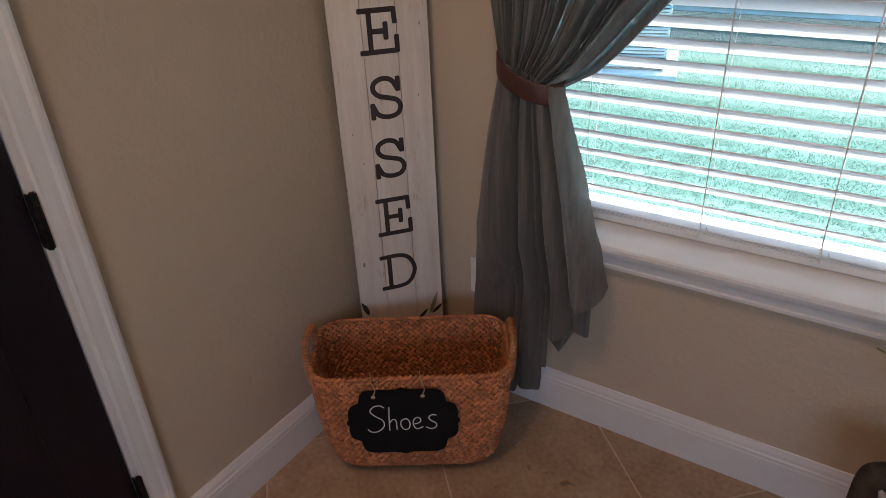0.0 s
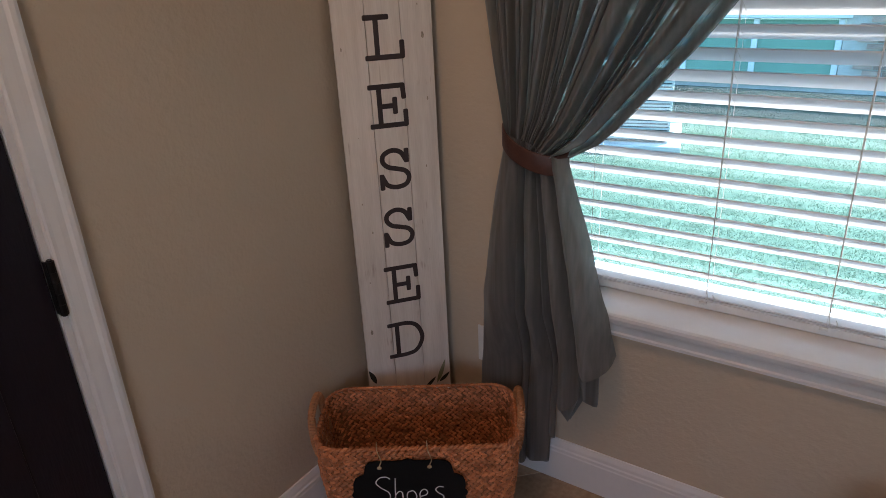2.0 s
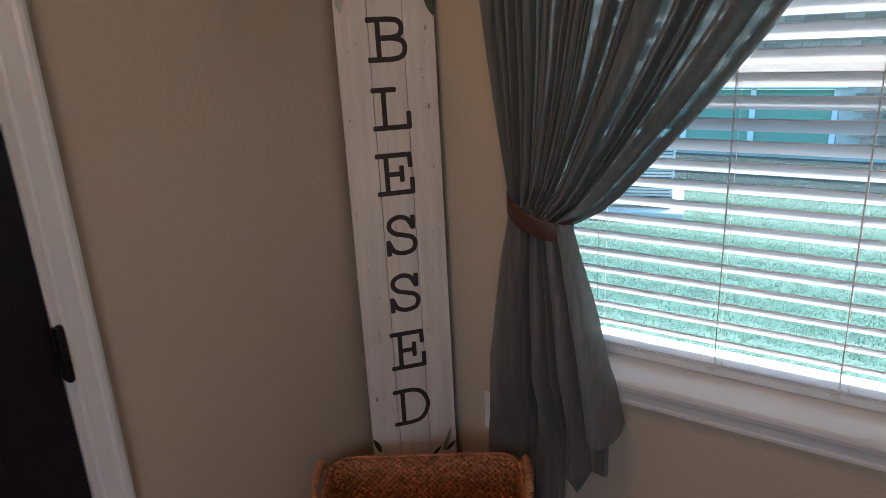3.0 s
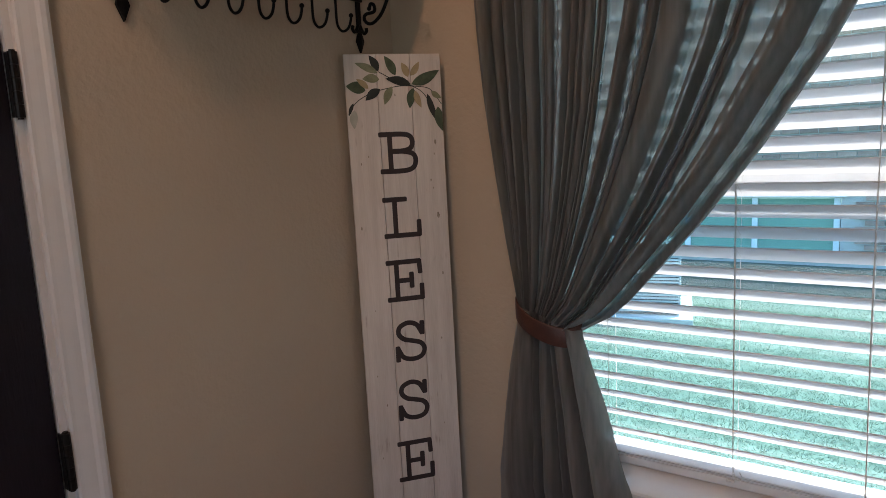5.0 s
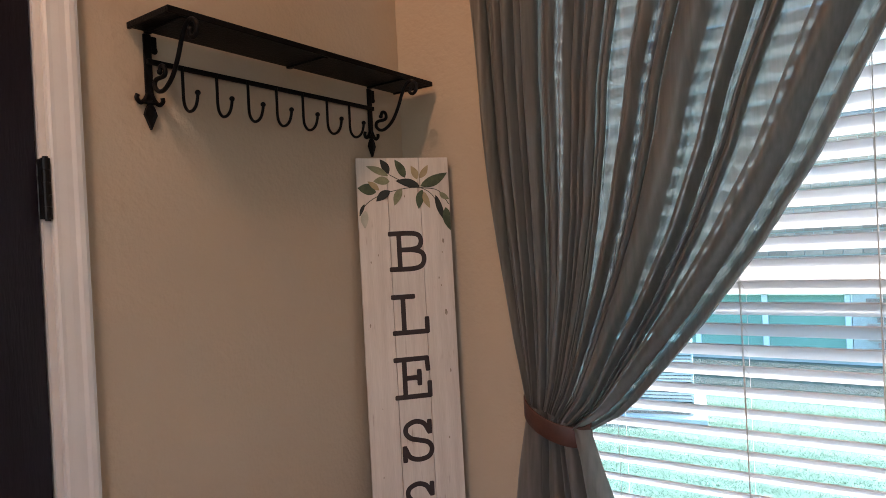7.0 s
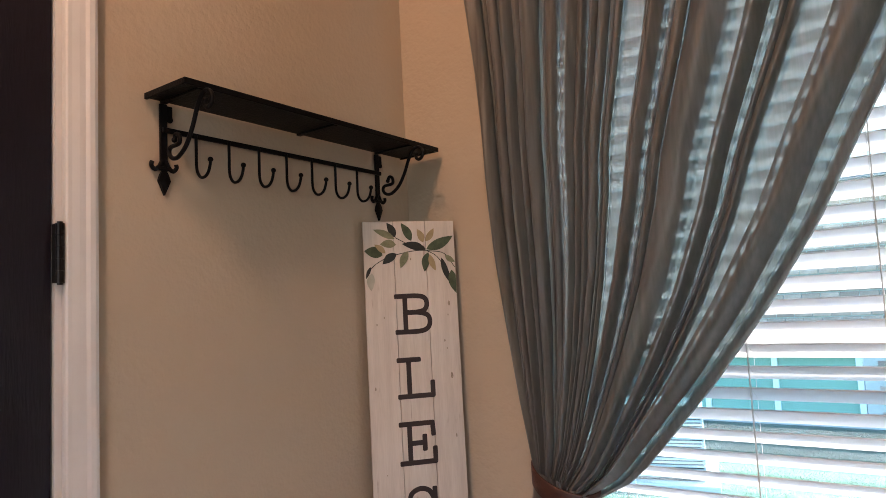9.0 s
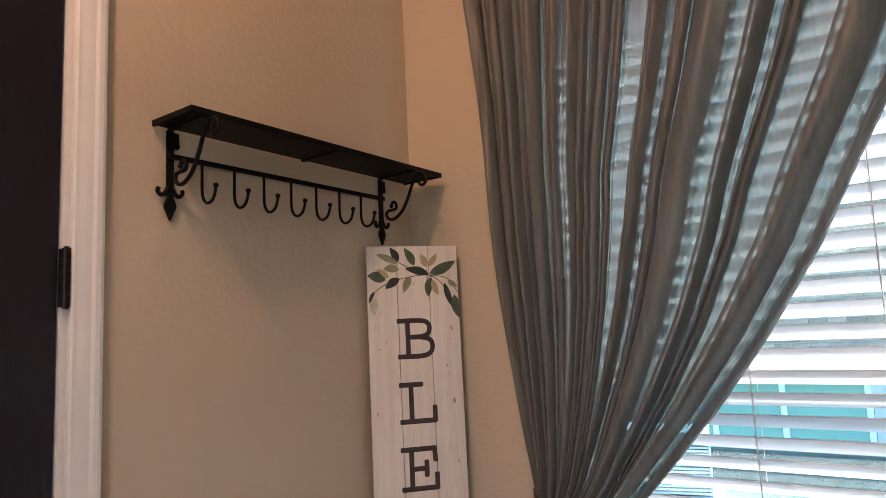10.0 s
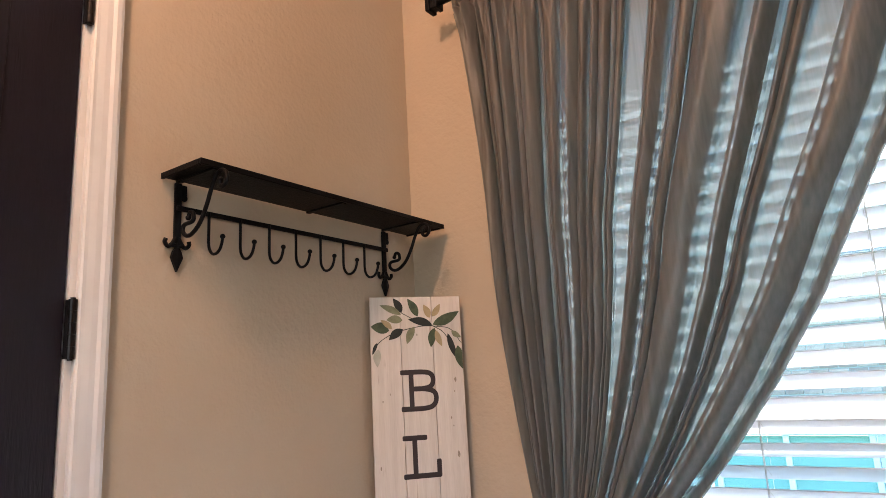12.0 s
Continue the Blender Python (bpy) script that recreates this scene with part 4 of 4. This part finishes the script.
pl = prism(plaque(0.277, 0.194), -0.0025, 0.0025, "y")
part("plaque", pl, M_CHALKBOARD, tag, "black scalloped board")
SHOES = [[(0.255, 0.08), (0.20, 0.0), (0.11, 0.03), (0.055, 0.20), (0.12, 0.38), (0.22, 0.54), (0.235, 0.76), (0.15, 0.95), (0.05, 0.97), (0.0, 0.86)],
         [(0.325, 0.05), (0.315, 0.45), (0.31, 0.93)], [(0.31, 0.66), (0.365, 0.52), (0.41, 0.58), (0.415, 0.90)],
         [(0.55, 0.50), (0.49, 0.56), (0.475, 0.74), (0.52, 0.90), (0.585, 0.86), (0.605, 0.68), (0.575, 0.53), (0.54, 0.50)],
         [(0.665, 0.71), (0.735, 0.66), (0.76, 0.55), (0.715, 0.46), (0.66, 0.56), (0.655, 0.76), (0.70, 0.89), (0.79, 0.82)],
         [(0.985, 0.40), (0.92, 0.38), (0.875, 0.48), (0.91, 0.60), (0.975, 0.70), (0.97, 0.84), (0.90, 0.90), (0.83, 0.83)]]
for line in SHOES:
    cb = bmesh.new()
    tube(cb, spline([(-0.088 + 0.172 * u, -0.0027, 0.050 - 0.080 * v) for u, v in line], 6), 0.0014, 6, flat=0.0004, up=Vector((0, 1, 0)))
    part("chalk_stroke", cb, M_CHALK, tag, "white chalk handwriting")
for x in (-0.066, 0.052):
    tw = bmesh.new()
    tube(tw, spline([(x, -0.004, 0.078), (x, -0.0045, 0.084), (x + 0.004, -0.004, 0.094), (x + 0.002, -0.007, 0.108), (x - 0.004, -0.004, 0.124), (x - 0.006, 0.014, 0.136)], 5), 0.0013, 6)
    ball(tw, (x - 0.001, -0.006, 0.078), 0.0052, (1.1, 0.7, 0.8))
    part("twine", tw, M_TWINE, tag, "knotted jute twine", smooth=True)

# ---- outlet, pot, ceiling lamp ----
outlet = thing("outlet_plate", (0.297, 0.0, 0.372), 0, "white plastic wall outlet plate behind the curtain", "outlet")
part("plate", boxed(-0.035, 0.035, -0.0055, -0.0002, -0.057, 0.057, bevel=0.002), M_PLASTIC, outlet)
for dz in (-0.02, 0.02):
    part("socket", boxed(-0.016, 0.016, -0.0075, -0.0057, dz - 0.014, dz + 0.014, bevel=0.0015), M_PLASTIC, outlet)

plant = thing("potted_plant", (1.425, -0.185, 0.0), 0, "grey glazed pot with a drooping dry brown leaf on the floor", "plant")
part("pot", lathe(bmesh.new(), [(0.085, 0.0), (0.092, 0.01), (0.118, 0.25), (0.124, 0.285), (0.131, 0.290), (0.133, 0.312), (0.128, 0.318), (0.120, 0.312), (0.116, 0.28)], sides=40), M_POT, plant, "grey glazed pot", smooth=True)
part("soil", lathe(bmesh.new(), [(0.1165, 0.284), (0.06, 0.292), (0.01, 0.295)], sides=24), M_SOIL, plant)


def blade(points, width, mat):
    bm = bmesh.new()
    pts = spline(points, 8)
    n = len(pts)
    strips = []
    for i, p in enumerate(pts):
        d = (pts[min(i + 1, n - 1)] - pts[max(i - 1, 0)]).normalized()
        side = d.cross(Vector((0.25, 0.9, 0.35))).normalized()
        w = width * math.sin(math.pi * min(0.999, (i + 0.4) / n)) ** 0.7
        strips.append([bm.verts.new(p + side * w * f + Vector((0, 0, h * w))) for f, h in ((-0.5, 0.12), (0, -0.12), (0.5, 0.12))])
    for a, b in zip(strips, strips[1:]):
        for k in range(2):
            bm.faces.new((a[k], a[k + 1], b[k + 1], b[k]))
    bmesh.ops.solidify(bm, geom=bm.faces[:], thickness=0.0008)
    part("leaf", bm, mat, plant, smooth=True)


blade([(-0.06, -0.02, 0.29), (-0.10, -0.02, 0.350), (-0.138, -0.03, 0.335), (-0.150, -0.04, 0.24), (-0.160, -0.05, 0.12)], 0.055, M_BROWNLEAF)
blade([(-0.05, 0.02, 0.29), (-0.09, 0.03, 0.42), (-0.14, 0.03, 0.545), (-0.200, 0.035, 0.578)], 0.022, M_PALELEAF)
blade([(0.02, 0.0, 0.29), (0.05, 0.02, 0.45), (0.10, 0.03, 0.50), (0.17, 0.04, 0.46)], 0.05, M_BROWNLEAF)

can = thing("recessed_light", (0.60, -1.65, ROOM_Z), 0, "white recessed ceiling light ring with a warm bulb", "ceiling lamp")
part("ring", lathe(bmesh.new(), [(0.095, -0.0005), (0.095, -0.006), (0.085, -0.010), (0.075, -0.008), (0.070, -0.0005)], sides=32), M_TRIM, can, smooth=False)

# ---- outside ----
GZ = -0.30
yard = bmesh.new()
for x0, x1, y0, y1 in ((-400, 400, 0.221, 700), (-400, 400, -300, ROOM_Y - 0.15), (-400, -0.145, ROOM_Y - 0.15, 0.221), (ROOM_X + 0.145, 400, ROOM_Y - 0.15, 0.221)):
    yard.faces.new([yard.verts.new((x, y, GZ)) for x, y in ((x0, y0), (x1, y0), (x1, y1), (x0, y1))])
bmesh.ops.remove_doubles(yard, verts=yard.verts[:], dist=0.0001)
tagged(part("ground", yard, M_GRASS), "sunlit green lawn outside the window", "lawn", kind="structure")

rnd = np.random.RandomState(4)
N = 170000
gx, gy = rnd.uniform(-2.9, 2.3, N), rnd.uniform(1.2, 7.9, N)
keep = ~((np.abs((gx + 0.99) * 0.966 + (gy - 4.93) * 0.259) < 0.49) & (np.abs((gy - 4.93) * 0.966 - (gx + 0.99) * 0.259) < 0.49))
gx, gy = gx[keep], gy[keep]
N = len(gx)
gh, ga, gl = rnd.uniform(0.008, 0.024, N), rnd.uniform(0, 6.283, N), rnd.uniform(-0.03, 0.03, (N, 2))
gw = 0.0024
v3 = np.empty((N, 3, 3))
v3[:, 0] = np.stack([gx - gw * np.cos(ga), gy - gw * np.sin(ga), np.full(N, GZ)], 1)
v3[:, 1] = np.stack([gx + gw * np.cos(ga), gy + gw * np.sin(ga), np.full(N, GZ)], 1)
v3[:, 2] = np.stack([gx + gl[:, 0], gy + gl[:, 1], GZ + gh], 1)
gm = bpy.data.meshes.new("grass")
gm.from_pydata(v3.reshape(-1, 3).tolist(), [], np.arange(3 * N).reshape(-1, 3).tolist())
tagged(link_mesh("grass", gm, M_BLADE), "short sunlit green grass blades of the lawn", "grass", kind="stuff")

ac = thing("air_conditioner", (-0.99, 4.93, GZ), 15, "grey louvred outdoor air conditioner on a concrete pad", "air conditioner")
part("cabinet", boxed(-0.36, 0.36, -0.36, 0.36, 0.065, 0.66, bevel=0.02), M_ACDARK, ac, "dark coil body")
for k in range(18):
    zz = 0.10 + 0.030 * k
    lv = bmesh.new()
    for a, b in ((0.385, 0.367),):
        box(lv, -a, a, -a, -b, zz, zz + 0.017)
        box(lv, -a, a, b, a, zz, zz + 0.017)
        box(lv, -a, -b, -b + 0.001, b - 0.001, zz, zz + 0.017)
        box(lv, b, a, -b + 0.001, b - 0.001, zz, zz + 0.017)
    part("louvre", lv, M_ACGREY, ac)
part("top_cover", boxed(-0.39, 0.39, -0.39, 0.39, 0.661, 0.70, bevel=0.012), M_ACGREY, ac, "grey steel top")
pad = part("equipment_pad", boxed(-0.49, 0.49, -0.49, 0.49, -0.02, 0.064, bevel=0.01), M_CONCRETE)
pad.matrix_world = pose(-0.99, 4.93, GZ, 0, 0, 15)
tagged(pad, "pale concrete pad under the air conditioner", "pad")

HY = 8.05
house = thing("neighbour_house", (0.0, HY, GZ), 0, "pale brick house with a teal window across the lawn", "house")
hw = bmesh.new()
box(hw, -7.0, -2.4, 0.02, 0.3, -0.02, 3.0)
box(hw, 0.48, 8.0, 0.02, 0.3, -0.02, 3.0)
box(hw, -2.4, 0.48, 0.02, 0.3, -0.02, 0.12)
box(hw, -2.4, 0.48, 0.02, 0.3, 0.86, 3.0)
part("wall", hw, M_MORTAR, house, "pale mortar wall")
rf = prism([(-0.55, 2.95), (-0.55, 3.12), (4.0, 5.6), (8.0, 3.1), (8.0, 2.95)], -7.5, 8.5, "x")
part("roof", rf, M_ROOF, house, "grey shingle roof")
hwn = part("window", boxed(-2.38, 0.46, 0.10, 0.14, 0.14, 0.84), M_TEAL, house, "wide teal window glass")
for x in (-2.39, -1.4, -0.54, 0.40):
    part("mullion", boxed(x, x + 0.07, 0.05, 0.098, 0.125, 0.855, bevel=0.006), M_VINYL, hwn)
part("sill", boxed(-2.44, 0.52, -0.05, 0.018, 0.06, 0.12, bevel=0.006), M_CONCRETE, hwn)
part("lintel", boxed(-2.46, 0.54, -0.03, 0.018, 0.87, 1.13, bevel=0.006), M_VINYL, hwn, "white band over the window")
part("foundation", boxed(-7.0, 8.0, -0.012, 0.018, -0.02, 0.055), M_CONCRETE, house)

brick_mesh = mesh_of("brick", boxed(-0.0985, 0.0985, -0.010, 0.018, -0.029, 0.029, bevel=0.003))
far_v, far_f = [], []
bx = [(-0.0985, -0.010, -0.029), (0.0985, -0.010, -0.029), (0.0985, -0.010, 0.029), (-0.0985, -0.010, 0.029), (-0.0985, 0.018, -0.029), (0.0985, 0.018, -0.029), (0.0985, 0.018, 0.029), (-0.0985, 0.018, 0.029)]
near_bricks = []
for r in range(38):
    zz = 0.095 + 0.076 * r
    for c in range(-20, 26):
        x = 0.208 * c + (0.104 if r % 2 else 0.0)
        if zz < 1.17 and -2.57 < x < 0.65:
            continue
        if -1.1 < x < 1.7 and 0.4 < zz < 2.15:
            near_bricks.append((x, zz))
        else:
            k = len(far_v)
            far_v += [(x + a, b, zz + d) for a, b, d in bx]
            far_f += [tuple(k + i for i in q) for q in ((0, 1, 2, 3), (1, 5, 6, 2), (4, 0, 3, 7), (3, 2, 6, 7), (4, 5, 1, 0))]
fm = bpy.data.meshes.new("brickwork")
fm.from_pydata(far_v, [], far_f)
link_mesh("brickwork", fm, M_BRICK_FAR, house, "pale red brickwork", kind="stuff")

# ---- pieces: bricks and floor tiles ----
for x, zz in near_bricks[:300]:
    b = link_mesh("brick", brick_mesh, M_BRICK, house)
    b.location = (x, 0, zz)

PITCH, GAP = 0.459, 0.0045
P0, Q0 = 0.0134, 0.340


def clipped(poly, x0, x1, y0, y1):
    for axis, limit, sgn in ((0, x0, 1), (0, x1, -1), (1, y0, 1), (1, y1, -1)):
        out = []
        for a, b in zip(poly, poly[1:] + poly[:1]):
            ia, ib = (a[axis] - limit) * sgn >= 0, (b[axis] - limit) * sgn >= 0
            if ia:
                out.append(a)
            if ia != ib:
                t = (limit - a[axis]) / (b[axis] - a[axis])
                out.append((a[0] + (b[0] - a[0]) * t, a[1] + (b[1] - a[1]) * t))
        poly = out
        if len(poly) < 3:
            return []
    return poly


R2 = math.sqrt(0.5)
for i in range(-9, 9):
    for j in range(-2, 13):
        p0, p1 = P0 + PITCH * i + GAP / 2, P0 + PITCH * (i + 1) - GAP / 2
        q0, q1 = Q0 + PITCH * j + GAP / 2, Q0 + PITCH * (j + 1) - GAP / 2
        poly = [((p + q) * R2, (p - q) * R2) for p, q in ((p0, q0), (p0, q1), (p1, q1), (p1, q0))]
        cut = clipped(poly, 0.002, ROOM_X - 0.002, ROOM_Y + 0.002, -0.002)
        if not cut:
            continue
        cx, cy = (p0 + p1 + q0 + q1) / 2 * R2, (p0 + p1 - q0 - q1) / 2 * R2
        tb3 = bmesh.new()
        low = [tb3.verts.new((x - cx, y - cy, -0.0045)) for x, y in cut]
        mid = [tb3.verts.new((x - cx, y - cy, -0.0012)) for x, y in cut]
        mx, my = sum(x for x, y in cut) / len(cut), sum(y for x, y in cut) / len(cut)
        top = [tb3.verts.new((x - cx + 0.004 * (mx - x) / max(0.05, math.hypot(mx - x, my - y)), y - cy + 0.004 * (my - y) / max(0.05, math.hypot(mx - x, my - y)), 0.0)) for x, y in cut]
        n = len(cut)
        for k in range(n):
            tb3.faces.new((low[k], low[(k + 1) % n], mid[(k + 1) % n], mid[k]))
            tb3.faces.new((mid[k], mid[(k + 1) % n], top[(k + 1) % n], top[k]))
        tb3.faces.new(top)
        t = part("tile", tb3, M_TILE, floor)
        t.location = (cx, cy, 0)
